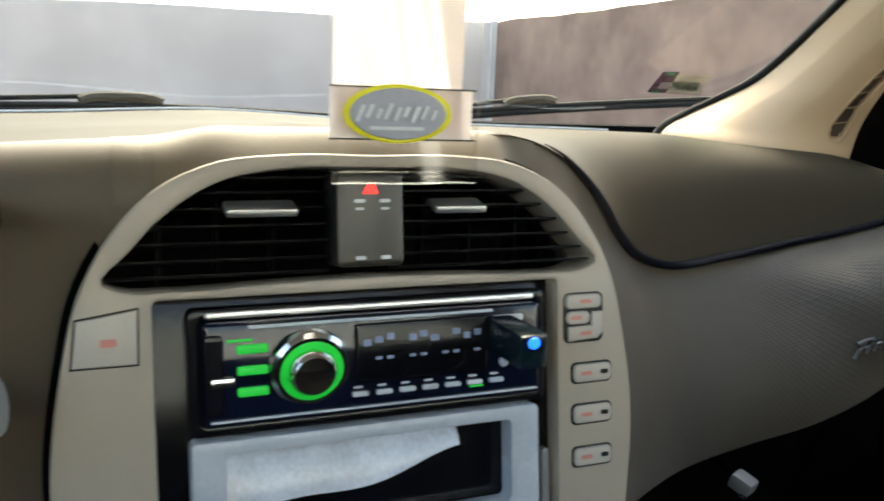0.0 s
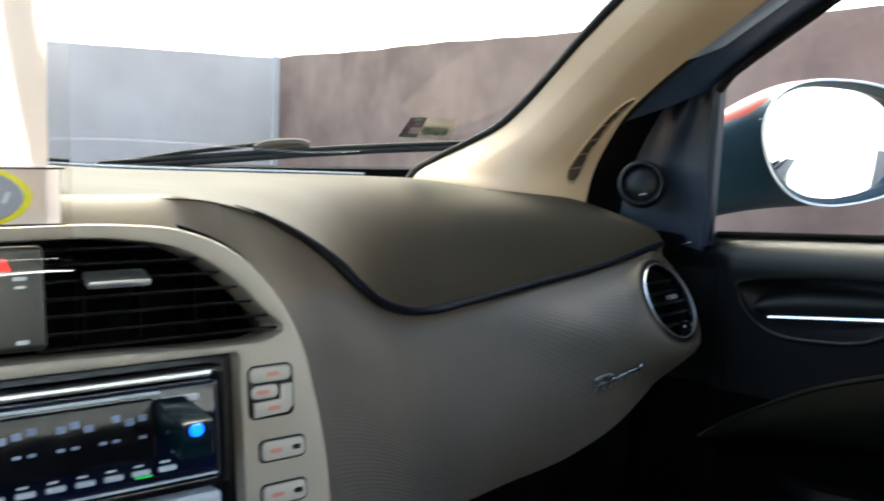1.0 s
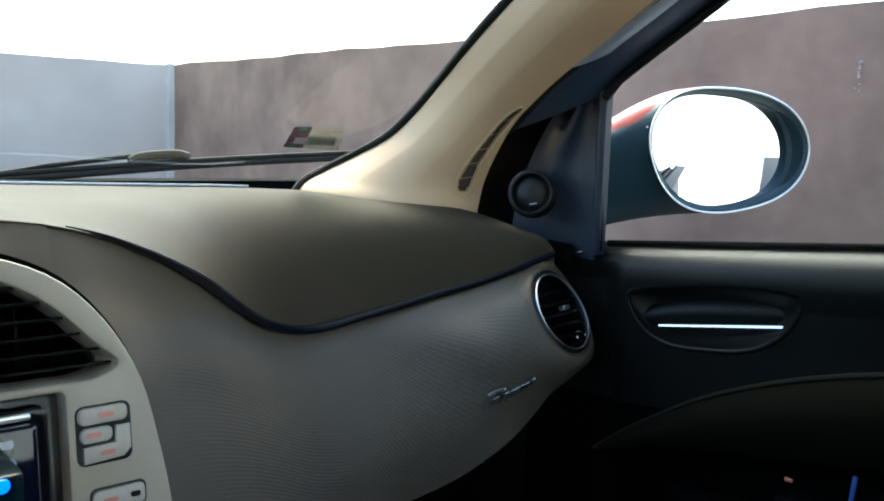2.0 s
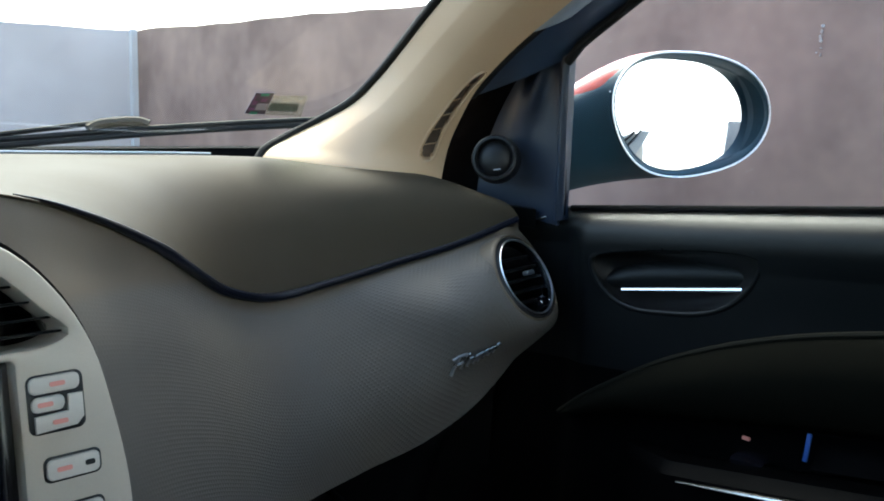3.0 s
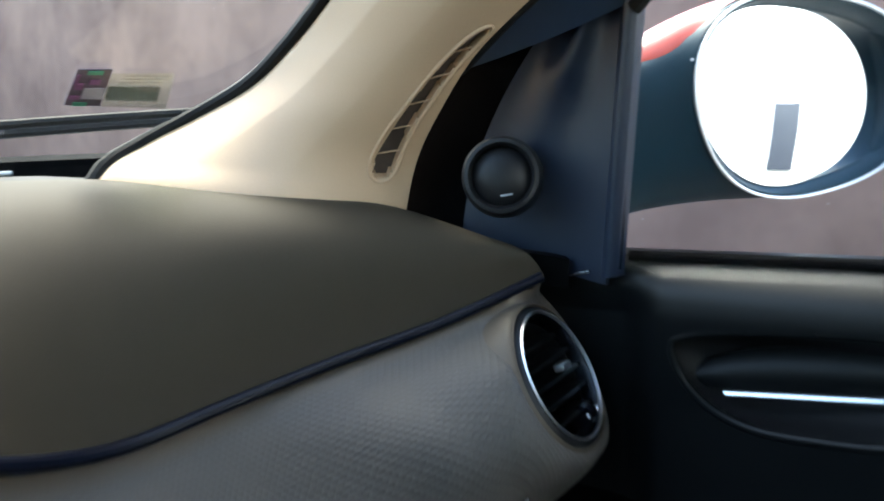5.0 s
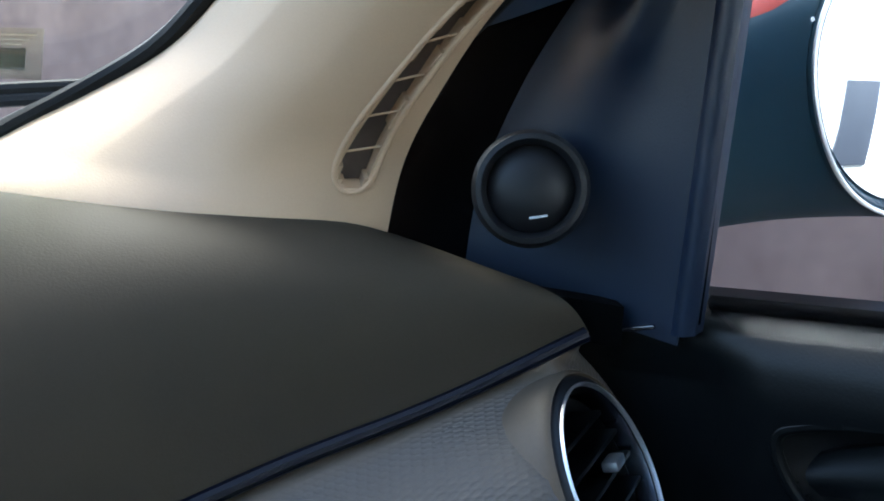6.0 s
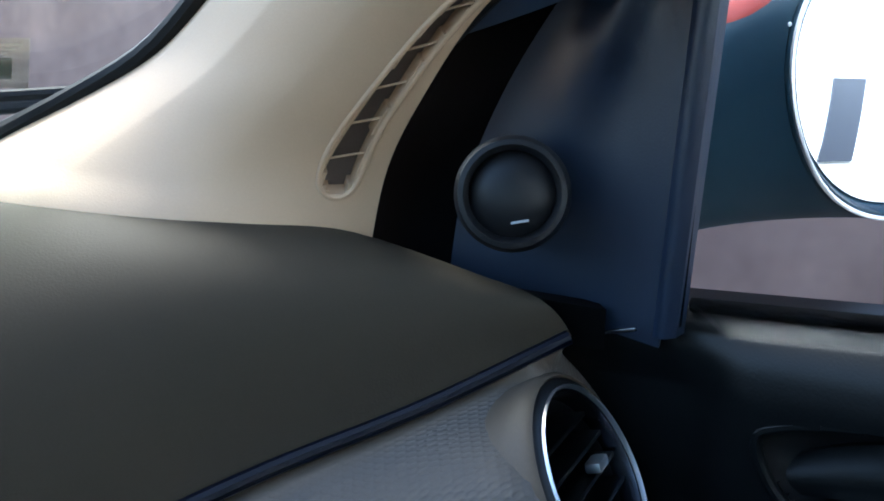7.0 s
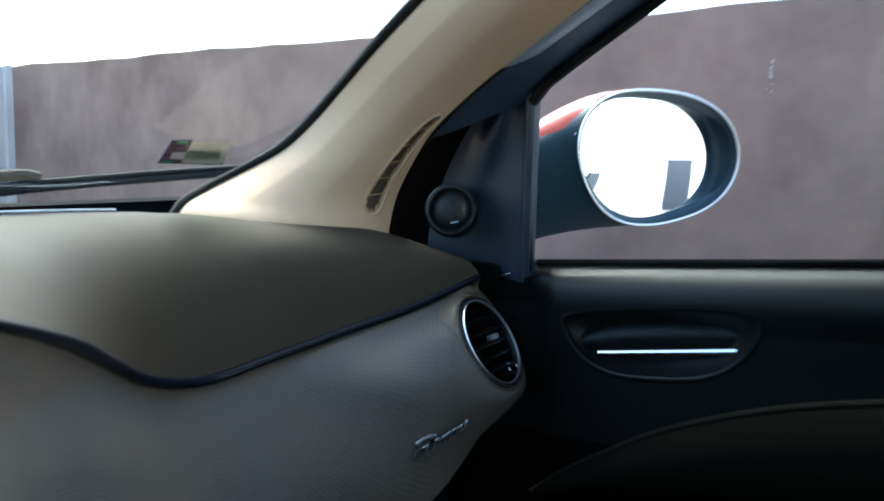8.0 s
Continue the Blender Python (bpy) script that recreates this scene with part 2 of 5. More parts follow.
def knots(xs, ys):
    """A smooth function of one number through the given pairs."""
    xs, ys = np.array(xs, float), np.array(ys, float)
    m = np.gradient(ys, xs)

    def f(x):
        x = min(max(x, xs[0]), xs[-1])
        i = min(int(np.searchsorted(xs, x, "right")) - 1, len(xs) - 2)
        h = xs[i + 1] - xs[i]
        t = (x - xs[i]) / h
        return float((2 * t**3 - 3 * t**2 + 1) * ys[i] + (t**3 - 2 * t**2 + t) * h * m[i] + (3 * t**2 - 2 * t**3) * ys[i + 1] + (t**3 - t**2) * h * m[i + 1])

    return f


def spline(points):
    """A smooth space curve through the points, by t from 0 to 1 along its length."""
    p = np.array(points, float)
    s = np.r_[0, np.cumsum(np.linalg.norm(np.diff(p, axis=0), axis=1))]
    fs = [knots(s / s[-1], p[:, k]) for k in range(3)]
    return lambda t: Vector([f(t) for f in fs])


def sheet(fn, nu, nv, back, skip=None, straight=False):
    """A plate whose face is fn(u, v) and whose back lies off by the vector back (or back(u, v)). The UV map is in metres along the face, or along x and down the face if straight."""
    bm = bmesh.new()
    uvl = bm.loops.layers.uv.verify()
    off = back if callable(back) else (lambda u, v: Vector(back))
    P = [[Vector(fn(i / nu, j / nv)) for j in range(nv + 1)] for i in range(nu + 1)]
    top = [[bm.verts.new(P[i][j]) for j in range(nv + 1)] for i in range(nu + 1)]
    low = [[bm.verts.new(P[i][j] + off(i / nu, j / nv)) for j in range(nv + 1)] for i in range(nu + 1)]
    su = [[0.0] * (nv + 1) for _ in range(nu + 1)]
    sv = [[0.0] * (nv + 1) for _ in range(nu + 1)]
    for i in range(nu + 1):
        for j in range(nv + 1):
            if i:
                su[i][j] = su[i - 1][j] + (P[i][j] - P[i - 1][j]).length
            if j:
                sv[i][j] = sv[i][j - 1] + (P[i][j] - P[i][j - 1]).length

    def quad(a, b, c, d, ids):
        f = bm.faces.new((a, b, c, d))
        for lp, (i, j) in zip(f.loops, ids):
            lp[uvl].uv = (P[i][j].x - P[0][0].x if straight else su[i][nv // 2], sv[i][j])

    keep = lambda i, j: 0 <= i < nu and 0 <= j < nv and not (skip and skip((i + 0.5) / nu, (j + 0.5) / nv))
    for i in range(nu):
        for j in range(nv):
            if not keep(i, j):
                continue
            ids = ((i, j), (i + 1, j), (i + 1, j + 1), (i, j + 1))
            quad(*[top[a][b] for a, b in ids], ids)
            quad(*[low[a][b] for a, b in ids[::-1]], ids[::-1])
            for (a, b), (c, d), (e, g) in (((i, j), (i + 1, j), (i, j - 1)), ((i, j + 1), (i + 1, j + 1), (i, j + 1)), ((i, j), (i, j + 1), (i - 1, j)), ((i + 1, j), (i + 1, j + 1), (i + 1, j))):
                if not keep(e, g):
                    quad(top[a][b], top[c][d], low[c][d], low[a][b], ((a, b), (c, d), (c, d), (a, b)))
    loose = [v for v in bm.verts if not v.link_faces]
    bmesh.ops.delete(bm, geom=loose, context="VERTS")
    return bm


def box(bm, size, m=None, bevel=0.0, seg=2):
    made = bmesh.ops.create_cube(bm, size=1.0, matrix=(m or Matrix()) @ Matrix.Diagonal((*size, 1)))
    if bevel:
        edges = list({e for v in made["verts"] for e in v.link_edges})
        bmesh.ops.bevel(bm, geom=edges, offset=bevel, segments=seg, profile=0.6, affect="EDGES")
    return bm


def tube(bm, points, r, n=8, closed=False, flat=1.0, up=(0, 0, 1)):
    """A rod along the points; r may be a function of t; flat squeezes it along up."""
    pts = [Vector(p) for p in points]
    k = len(pts)
    rings = []
    for i, p in enumerate(pts):
        a, b = (pts[i - 1], pts[(i + 1) % k]) if closed else (pts[max(i - 1, 0)], pts[min(i + 1, k - 1)])
        d = (b - a).normalized()
        x = d.cross(Vector(up)).normalized()
        y = x.cross(d).normalized()
        rr = r(i / (k - 1)) if callable(r) else r
        rings.append([bm.verts.new(p + x * rr * math.cos(2 * math.pi * q / n) + y * rr * flat * math.sin(2 * math.pi * q / n)) for q in range(n)])
    for i in range(k if closed else k - 1):
        A, B = rings[i], rings[(i + 1) % k]
        for q in range(n):
            bm.faces.new((A[q], A[(q + 1) % n], B[(q + 1) % n], B[q]))
    if not closed:
        bm.faces.new(rings[0][::-1])
        bm.faces.new(rings[-1])
    return bm


def lathe(bm, profile, m, n=40, squash=1.0, closed=False, power=1.0):
    """Turns (radius, height) pairs round the z axis of m; squash flattens the circle into an ellipse and a power under 1 squares it."""
    bend = lambda w: math.copysign(abs(w) ** power, w)
    rings = []
    for r, h in profile:
        if r < 1e-6:
            rings.append([bm.verts.new(m @ Vector((0, 0, h)))])
        else:
            rings.append([bm.verts.new(m @ Vector((r * bend(math.cos(2 * math.pi * q / n)), r * squash * bend(math.sin(2 * math.pi * q / n)), h))) for q in range(n)])
    pairs = list(zip(rings[:-1], rings[1:])) + ([(rings[-1], rings[0])] if closed else [])
    for A, B in pairs:
        for q in range(n):
            w = (q + 1) % n
            if len(A) == 1 and len(B) == 1:
                continue
            if len(A) == 1:
                bm.faces.new((A[0], B[w], B[q]))
            elif len(B) == 1:
                bm.faces.new((A[q], A[w], B[0]))
            else:
                bm.faces.new((A[q], A[w], B[w], B[q]))
    return bm


def prism(bm, loops, to3d, depth, round_by=0.0):
    """A flat plate cut out by closed outlines (the first one outer, the rest holes); to3d(x, z, d) gives the place d metres behind the face."""
    edges = []
    for loop in loops:
        vs = [bm.verts.new(to3d(x, z, 0)) for x, z in loop]
        edges += [bm.edges.new((a, b)) for a, b in zip(vs, vs[1:] + vs[:1])]
    made = bmesh.ops.triangle_fill(bm, use_beauty=True, use_dissolve=False, edges=edges)
    faces = [g for g in made["geom"] if isinstance(g, bmesh.types.BMFace)]
    ext = bmesh.ops.extrude_face_region(bm, geom=faces, use_keep_orig=True)
    moved = [g for g in ext["geom"] if isinstance(g, bmesh.types.BMVert)]
    shift = to3d(0, 0.85, depth) - to3d(0, 0.85, 0)
    for v in moved:
        v.co += shift
    if round_by:
        bmesh.ops.recalc_face_normals(bm, faces=bm.faces)
        rim = [e for e in edges if e.is_valid]
        bmesh.ops.bevel(bm, geom=rim, offset=round_by, segments=2, profile=0.5, affect="EDGES")
    return bm


def rounded(x0, z0, x1, z1, r, n=5):
    """The outline of a rectangle with rounded corners."""
    out = []
    for cx, cz, a in ((x1 - r, z1 - r, 0), (x0 + r, z1 - r, 90), (x0 + r, z0 + r, 180), (x1 - r, z0 + r, 270)):
        for k in range(n + 1):
            t = radians(a + 90 * k / n)
            out.append((cx + r * math.cos(t), cz + r * math.sin(t)))
    return out


def facing(at, az, el):
    """A pose at a place whose z axis is the outward normal: az degrees round from facing the car's rear, el degrees up. x is to the right, y up."""
    a, e = radians(az), radians(el)
    nrm = Vector((math.sin(a) * math.cos(e), -math.cos(a) * math.cos(e), math.sin(e)))
    r = Vector((0, 0, 1)).cross(nrm).normalized()
    u = nrm.cross(r)
    return Matrix.Translation(at) @ Matrix((r, u, nrm)).transposed().to_4x4()


# ---- ground and yard walls ----
def noisy_block(x0, x1, y0, y1, z0, z1, step, rough):
    """A wall block whose crest is slightly uneven."""
    bm = bmesh.new()
    along_x = x1 - x0 > y1 - y0
    length = (x1 - x0) if along_x else (y1 - y0)
    n = max(2, int(length / step))
    cols = []
    for i in range(n + 1):
        s = length * i / n
        dz = rough * noise.noise(Vector((s * 1.7, x0, y0))) + rough * 0.6 * noise.noise(Vector((s * 9.0, y1, x1)))
        pts = []
        for side in (0, 1):
            if along_x:
                p = (x0 + s, y0 if side == 0 else y1)
            else:
                p = (x0 if side == 0 else x1, y0 + s)
            pts += [bm.verts.new((*p, z0)), bm.verts.new((*p, z1 + dz))]
        cols.append(pts)
    for a, b in zip(cols[:-1], cols[1:]):
        bm.faces.new((a[0], b[0], b[1], a[1]))
        bm.faces.new((a[2], a[3], b[3], b[2]))
        bm.faces.new((a[1], b[1], b[3], a[3]))
        bm.faces.new((a[0], a[2], b[2], b[0]))
    for c in (cols[0], cols[-1]):
        bm.faces.new((c[0], c[1], c[3], c[2]))
    return bm


ground = part("ground", box(bmesh.new(), (400, 400, 0.2), pose(0, 0, -0.1)), CONCRETE)
tagged(ground, "grey concrete ground of the yard", "ground", kind="structure")
CORNER, SLANT, CREST = Vector((1.118, 2.140, 0)), -14.5, 1.217
bm = noisy_block(-7.4, 0.0, 0.0, 0.16, 0, CREST, 0.06, 0.006)
bm.transform(Matrix.Translation(CORNER) @ Matrix.Rotation(radians(SLANT), 4, "Z"))
wall_north = part("wall_north", bm, WALL_FRONT, smooth=0)
tagged(wall_north, "pale lilac grey plastered yard wall ahead of the car", "wall", kind="structure")
wall_east = part("wall_east", noisy_block(1.120, 1.28, -0.28, 2.30, 0, CREST, 0.06, 0.007), WALL_SIDE, smooth=0)
tagged(wall_east, "brown rough plastered yard wall beside the car", "wall", kind="structure")
wall_west = part("wall_west", noisy_block(-6.2, -6.02, -6.05, 3.95, 0, 1.24, 0.06, 0.006), WALL_SIDE, smooth=0)
tagged(wall_west, "brown plastered wall on the driver side of the yard", "wall", kind="structure")
joint = part("trim", noisy_block(1.101, 1.1195, 2.124, 2.1425, 0, CREST + 0.002, 0.03, 0.004), FILLET, smooth=0)
tagged(joint, "whitish cement fillet in the wall corner", "trim", kind="structure")
rng = random.Random(5)
spots = [(0.083 - 0.20 * (z - 1.115) * 0.35 + rng.gauss(0, 0.0022), z, rng.uniform(0.0012, 0.003), rng.uniform(0.0012, 0.0036)) for z in [rng.uniform(1.107, 1.148) for _ in range(16)]]
# Scattered specks stand for dust on the side window, added on the wall.
spots += [(rng.uniform(-0.25, 1.2), rng.uniform(0.75, 1.17), rng.uniform(0.0006, 0.0013), rng.uniform(0.0006, 0.0015)) for _ in range(70)]
for y, z, w, h in spots:
    part("chip_speck", box(bmesh.new(), (0.003, w, h), pose(1.1195, y, z, rng.uniform(-40, 40), 0, 0), 0.0004, 1), CHIP, wall_east)

# ---- what the door mirror shows behind the car ----
house = thing("house", (0.4, -6.1, 0), "white rendered house front behind the car", "house")
part("wall", box(bmesh.new(), (13, 0.3, 3.4), pose(0.4, -6.25, 1.7)), WHITEWASH, house)
part("door", box(bmesh.new(), (0.56, 0.08, 1.04), pose(2.50, -6.08, 0.54), 0.01), DARK_DOOR, house, "blue grey painted low door")
part("downpipe", tube(bmesh.new(), [(2.10, -6.04, 0.05), (2.10, -6.04, 3.3)], 0.025), DARK_DOOR, house)

# ---- car shell, windscreen and side glass ----
glass_y = lambda x: 0.475 + 0.05 * (1 - (x / 0.49) ** 2)
glass_z = lambda x, y: 1.016 + 0.577 * (glass_y(x) - y)


def on_glass(x, y, lift=0.0):
    return Vector((x, y + lift * 0.5, glass_z(x, y) + lift * 0.866))


def pane(name, bm, inward, parent=None, label="", outer=None):
    """A glass plate: its cabin side mirrors, its other faces only tint."""
    ob = part(name, bm, GLASS, parent, label)
    ob.data.materials.append(outer or CLEAR)
    for p in ob.data.polygons:
        if p.normal.dot(Vector(inward)) < 0.5:
            p.material_index = 1
    return ob


def screen(u, v):
    x = -0.72 + 1.44 * u
    y = (glass_y(x) + 0.10) * (1 - v) - 0.16 * v
    return on_glass(x, y)


window_1 = pane("window_1", sheet(screen, 40, 24, (0, 0.002, 0.004)), (0, -0.5, -0.86), outer=WARM_TINT)
tagged(window_1, "raked clear glass windscreen of the car", "windscreen", kind="structure")
window_1.visible_shadow = False

MID = 0.004
shell = thing("cabin_shell", (0, -0.6, 0.35), "grey lined cabin shell of the car", "car body", kind="structure")
part("roof", sheet(lambda u, v: (-0.60 + 1.2 * u, -0.16 - 0.9 * v, 1.365 + 0.05 * math.sin(math.pi * u) + 0.03 * math.sin(math.pi * v)), 16, 16, (0, 0, 0.03)), HEADLINER, shell)
# Out of view; added to cut the overhead light on the dash.
part("header_blind", sheet(lambda u, v: (-0.58 + 1.16 * u, -0.17 + 0.26 * v, glass_z(-0.58 + 1.16 * u, -0.17 + 0.26 * v) - 0.012 - 0.03 * (1 - v)), 16, 6, (0, 0, 0.008)), HEADLINER, shell, "grey lined unseen header added to block overhead light")
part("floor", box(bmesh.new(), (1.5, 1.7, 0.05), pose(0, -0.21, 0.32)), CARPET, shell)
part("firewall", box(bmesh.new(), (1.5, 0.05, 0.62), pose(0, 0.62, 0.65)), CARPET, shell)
# Unseen dark wall, added to block light from behind the seats.
part("rear_blind", box(bmesh.new(), (1.28, 0.04, 0.66), pose(-0.06, -1.04, 0.66)), CARPET, shell)
part("rear_glass", box(bmesh.new(), (1.2, 0.004, 0.36), pose(0, -1.04, 1.175)), DARK_GLASS, shell, "tinted glass behind the seats")
part("driver_side", box(bmesh.new(), (0.05, 1.7, 0.62), pose(-0.755, -0.21, 0.64)), DOOR, shell)
# Unseen pillars, set and widened to keep side light off the dash panel.
for x, y, w in ((-0.69, -0.88, 0.32), (0.575, -0.94, 0.20)):
    part("side_pillar", box(bmesh.new(), (0.05, w, 0.52), pose(x, y, 1.13, 0, -math.copysign(8, x), 0), 0.01), HEADLINER, shell)
part("side_pillar", tube(bmesh.new(), [(-0.70, 0.30, 0.93), (-0.66, 0.18, 1.10), (-0.62, -0.05, 1.25), (-0.60, -0.16, 1.36)], 0.035), BEIGE, shell)
for side in (-1, 1):
    part("roof_rail", tube(bmesh.new(), [(side * 0.60, -0.16, 1.36), (side * 0.61, -0.6, 1.385), (side * 0.615, -1.05, 1.39)], 0.035), HEADLINER, shell)
part("side_glass", sheet(lambda u, v: (-0.735 + 0.125 * v, 0.28 - 0.06 * v - (1.20 - 0.10 * v) * u + (-0.36 * v * (1 - u)), 0.94 + 0.44 * v), 8, 8, (-0.003, 0, 0)), DARK_GLASS, shell, "tinted driver side glass")
# Unseen box, added to stop light entering behind the shortened door.
part("rear_side_blind", box(bmesh.new(), (0.04, 0.60, 0.58), pose(0.590, -0.745, 0.645), 0.01), CARPET, shell, "dark unseen panel added to keep light out of the footwell")
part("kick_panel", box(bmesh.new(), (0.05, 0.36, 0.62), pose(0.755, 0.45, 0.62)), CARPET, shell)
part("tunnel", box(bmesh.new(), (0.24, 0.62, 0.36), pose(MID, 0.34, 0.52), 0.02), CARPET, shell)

# ---- dashboard ----
GX = (-0.1, 0.05, 0.095, 0.14, 0.191, 0.24, 0.288, 0.336, 0.392, 0.455, 0.521, 0.583, 0.64, 0.69)
seam_y = knots(GX, (0.032, 0.031, 0.036, 0.068, 0.117, 0.169, 0.222, 0.272, 0.312, 0.330, 0.320, 0.291, 0.250, 0.207))
seam_z = knots(GX, (0.977, 0.977, 0.976, 0.966, 0.947, 0.925, 0.901, 0.873, 0.840, 0.823, 0.833, 0.8525, 0.8755, 0.9055))
back_x = knots(GX, (-0.1, 0.06, 0.12, 0.20, 0.28, 0.34, 0.39, 0.43, 0.475, 0.515, 0.56, 0.605, 0.65, 0.684))
BX = (-0.1, 0.0, 0.2, 0.3, 0.4, 0.475, 0.53, 0.58, 0.62, 0.655, 0.684)
back_y = knots(BX, (0.53, 0.53, 0.515, 0.508, 0.50, 0.485, 0.463, 0.41, 0.355, 0.305, 0.245))
back_z = knots(BX, (0.969, 0.969, 0.961, 0.9595, 0.9585, 0.958, 0.957, 0.953, 0.949, 0.943, 0.925))
LX = (0.10, 0.13, 0.155, 0.18, 0.2115, 0.267, 0.338, 0.438, 0.522, 0.579, 0.61, 0.65, 0.69)
low_y = knots(LX, (0.020, 0.020, 0.022, 0.045, 0.0725, 0.126, 0.183, 0.245, 0.256, 0.216, 0.196, 0.190, 0.186))
low_z = knots(LX, (0.705, 0.705, 0.70, 0.698, 0.69, 0.674, 0.656, 0.637, 0.643, 0.679, 0.706, 0.735, 0.772))


def driver_seam(a):
    return 0.031 + 0.40 * max(0.0, a - 0.10) ** 1.2, 0.972 - 0.12 * max(0.0, a - 0.10) ** 1.2


driver_start = knots((0, 0.3, 0.45, 0.6, 1), (0.108, 0.114, 0.134, 0.144, 0.144))
panel_start = knots((0, 0.11, 0.18, 0.26, 0.38, 1), (0.104, 0.112, 0.124, 0.136, 0.146, 0.148))


def driver_face(u, v):
    start = driver_start(v)
    a = start + (0.52 - start) * u
    y0, z0 = driver_seam(a)
    turn = min(1, v / 0.3) * 0.5 * math.pi
    return (2 * MID - a, y0 + 0.004 - 0.026 * math.sin(turn), z0 + 0.001 - 0.030 * (1 - math.cos(turn)) - 0.25 * max(0, v - 0.3))


def pad_top(u, v):
    xs = -0.68 + 1.37 * u
    side = 1 if xs > MID else -1
    xg = xs if side > 0 else 2 * MID - xs
    xb = back_x(xg) if side > 0 else xg
    yg, zg, yb, zb = (*((seam_y(xg), seam_z(xg)) if side > 0 else driver_seam(xg)), back_y(xb), back_z(xb))
    rise = 1 - (1 - v) ** 2.1
    x = xg + (xb - xg) * v
    crown = 0.020 * math.exp(-(((x - 0.54) / 0.20) ** 2)) * math.sin(math.pi * v) ** 1.2
    y, z = yg + (yb - yg) * v, zg + (zb - zg) * rise
    return (x - 0.6 * crown if side > 0 else 2 * MID - x, y - 0.8 * crown, z + 0.09 * crown)


RING_AT, RING_AZ, RING_EL = Vector((0.680, 0.186, 0.845)), 10.6, 32.2
RING_N = facing(RING_AT, RING_AZ, RING_EL).to_3x3() @ Vector((0, 0, 1))


def lower_face(u, v):
    start = panel_start(v)
    xn = start + (0.69 - start) * u
    swell = max(0.0, (xn - 0.60) / 0.09) ** 1.5
    dx = 0.040 * math.sin(math.pi * min(1, v * 1.02)) ** 0.8 * swell
    x = xn + dx
    z = seam_z(xn) - 0.0008 - 0.0022 * min(1, max(0, (xn - 0.13) / 0.06)) + (low_z(xn) - seam_z(xn)) * v
    near = min(1, max(0, (xn - 0.28) / 0.34))
    near = near * near * (3 - 2 * near)
    beside = min(1, max(0, (0.23 - xn) / 0.10))
    beside = beside * beside * (3 - 2 * beside)
    bow = 1.40 - 0.75 * near
    fall = math.sin(0.5 * math.pi * min(1, v / bow)) / math.sin(0.5 * math.pi * min(1, 1 / bow))
    fall += beside * (1 - (1 - v) ** 5 - fall)
    y = seam_y(xn) + (low_y(xn) - seam_y(xn)) * fall + 0.3 * dx - 0.012 * near * math.sin(math.pi * v)
    away = math.hypot(x - RING_AT.x, (z - RING_AT.z) / 0.85)
    reach = 0.040 + 0.055 * max(0.0, (RING_AT.x - x) / max(away, 1e-6)) ** 2
    boss = 1 - min(1, max(0, (away - 0.055) / reach))
    boss = boss * boss * (3 - 2 * boss) * max(min(1, v / 0.14), min(1, max(0, (0.067 - away) / 0.011)) * min(1, max(0, (x - 0.665) / 0.012)))
    flat = RING_AT.y + (RING_N.x * (x - RING_AT.x) + RING_N.z * (z - RING_AT.z)) / -RING_N.y
    y = y + (flat - y) * boss + 0.002 + 0.0012 * boss
    return (x, y, z)


dash = thing("dashboard", (0.1, 0.3, 0.70), "taupe grey two-part car dashboard with a sweeping seam", "dashboard")
part("upper_pad", sheet(pad_top, 150, 28, (0, 0.012, -0.014)), PAD, dash, "smooth soft plastic upper pad")
RV = facing(RING_AT, RING_AZ, RING_EL)
RV_BACK = RV.inverted()


# the lower panel as a grid, its hollows evened out away from the edges and the vent
PU, PV = 200, 64
GRID = np.array([[lower_face(i / PU, j / PV) for j in range(PV + 1)] for i in range(PU + 1)])
FREE = np.clip((np.linalg.norm(GRID - np.array(RING_AT), axis=2) - 0.052) / 0.02, 0, 1)
FREE *= np.clip(np.arange(PU + 1) / 14, 0, 1)[:, None] * np.clip(np.arange(PV + 1) / 4, 0, 1)[None, :]
FREE[0], FREE[-1], FREE[:, 0], FREE[:, -1] = 0, 0, 0, 0
for _ in range(90):
    Y = GRID[:, :, 1]
    mean = 0.25 * (np.roll(Y, 1, 0) + np.roll(Y, -1, 0) + np.roll(Y, 1, 1) + np.roll(Y, -1, 1))
    GRID[:, :, 1] = Y + FREE * (mean - Y)


def panel_face(u, v):
    """The lower panel, drawn to a round seat about the side vent."""
    p = RV_BACK @ Vector(GRID[round(u * PU), round(v * PV)])
    r = math.hypot(p.x, p.y)
    if r > 0.078 or r < 1e-6:
        return RV @ p
    k = min(1, (0.078 - r) / 0.028)
    k = k * k * (3 - 2 * k) * min(1, v / 0.10)
    out = max(r, 0.0474) / r
    return RV @ Vector((p.x * out, p.y * out, p.z * (1 - k) - 0.0006 * k))


def in_ring(u, v):
    i, j = int(u * PU), int(v * PV)
    p = RV_BACK @ Vector(GRID[i : i + 2, j : j + 2].reshape(-1, 3).mean(0))
    return math.hypot(p.x, p.y) < 0.0474 and abs(p.z) < 0.05


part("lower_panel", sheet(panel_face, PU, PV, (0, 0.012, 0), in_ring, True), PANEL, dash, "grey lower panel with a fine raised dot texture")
part("driver_panel", sheet(driver_face, 50, 30, (0, 0.012, -0.002)), TAUPE, dash, "smooth taupe panel on the driver side")
cowl_x = lambda u: MID - 0.122 + 0.234 * u
arch_z = knots((0, 0.046, 0.079, 0.105, 0.126), (0.967, 0.967, 0.963, 0.951, 0.929))


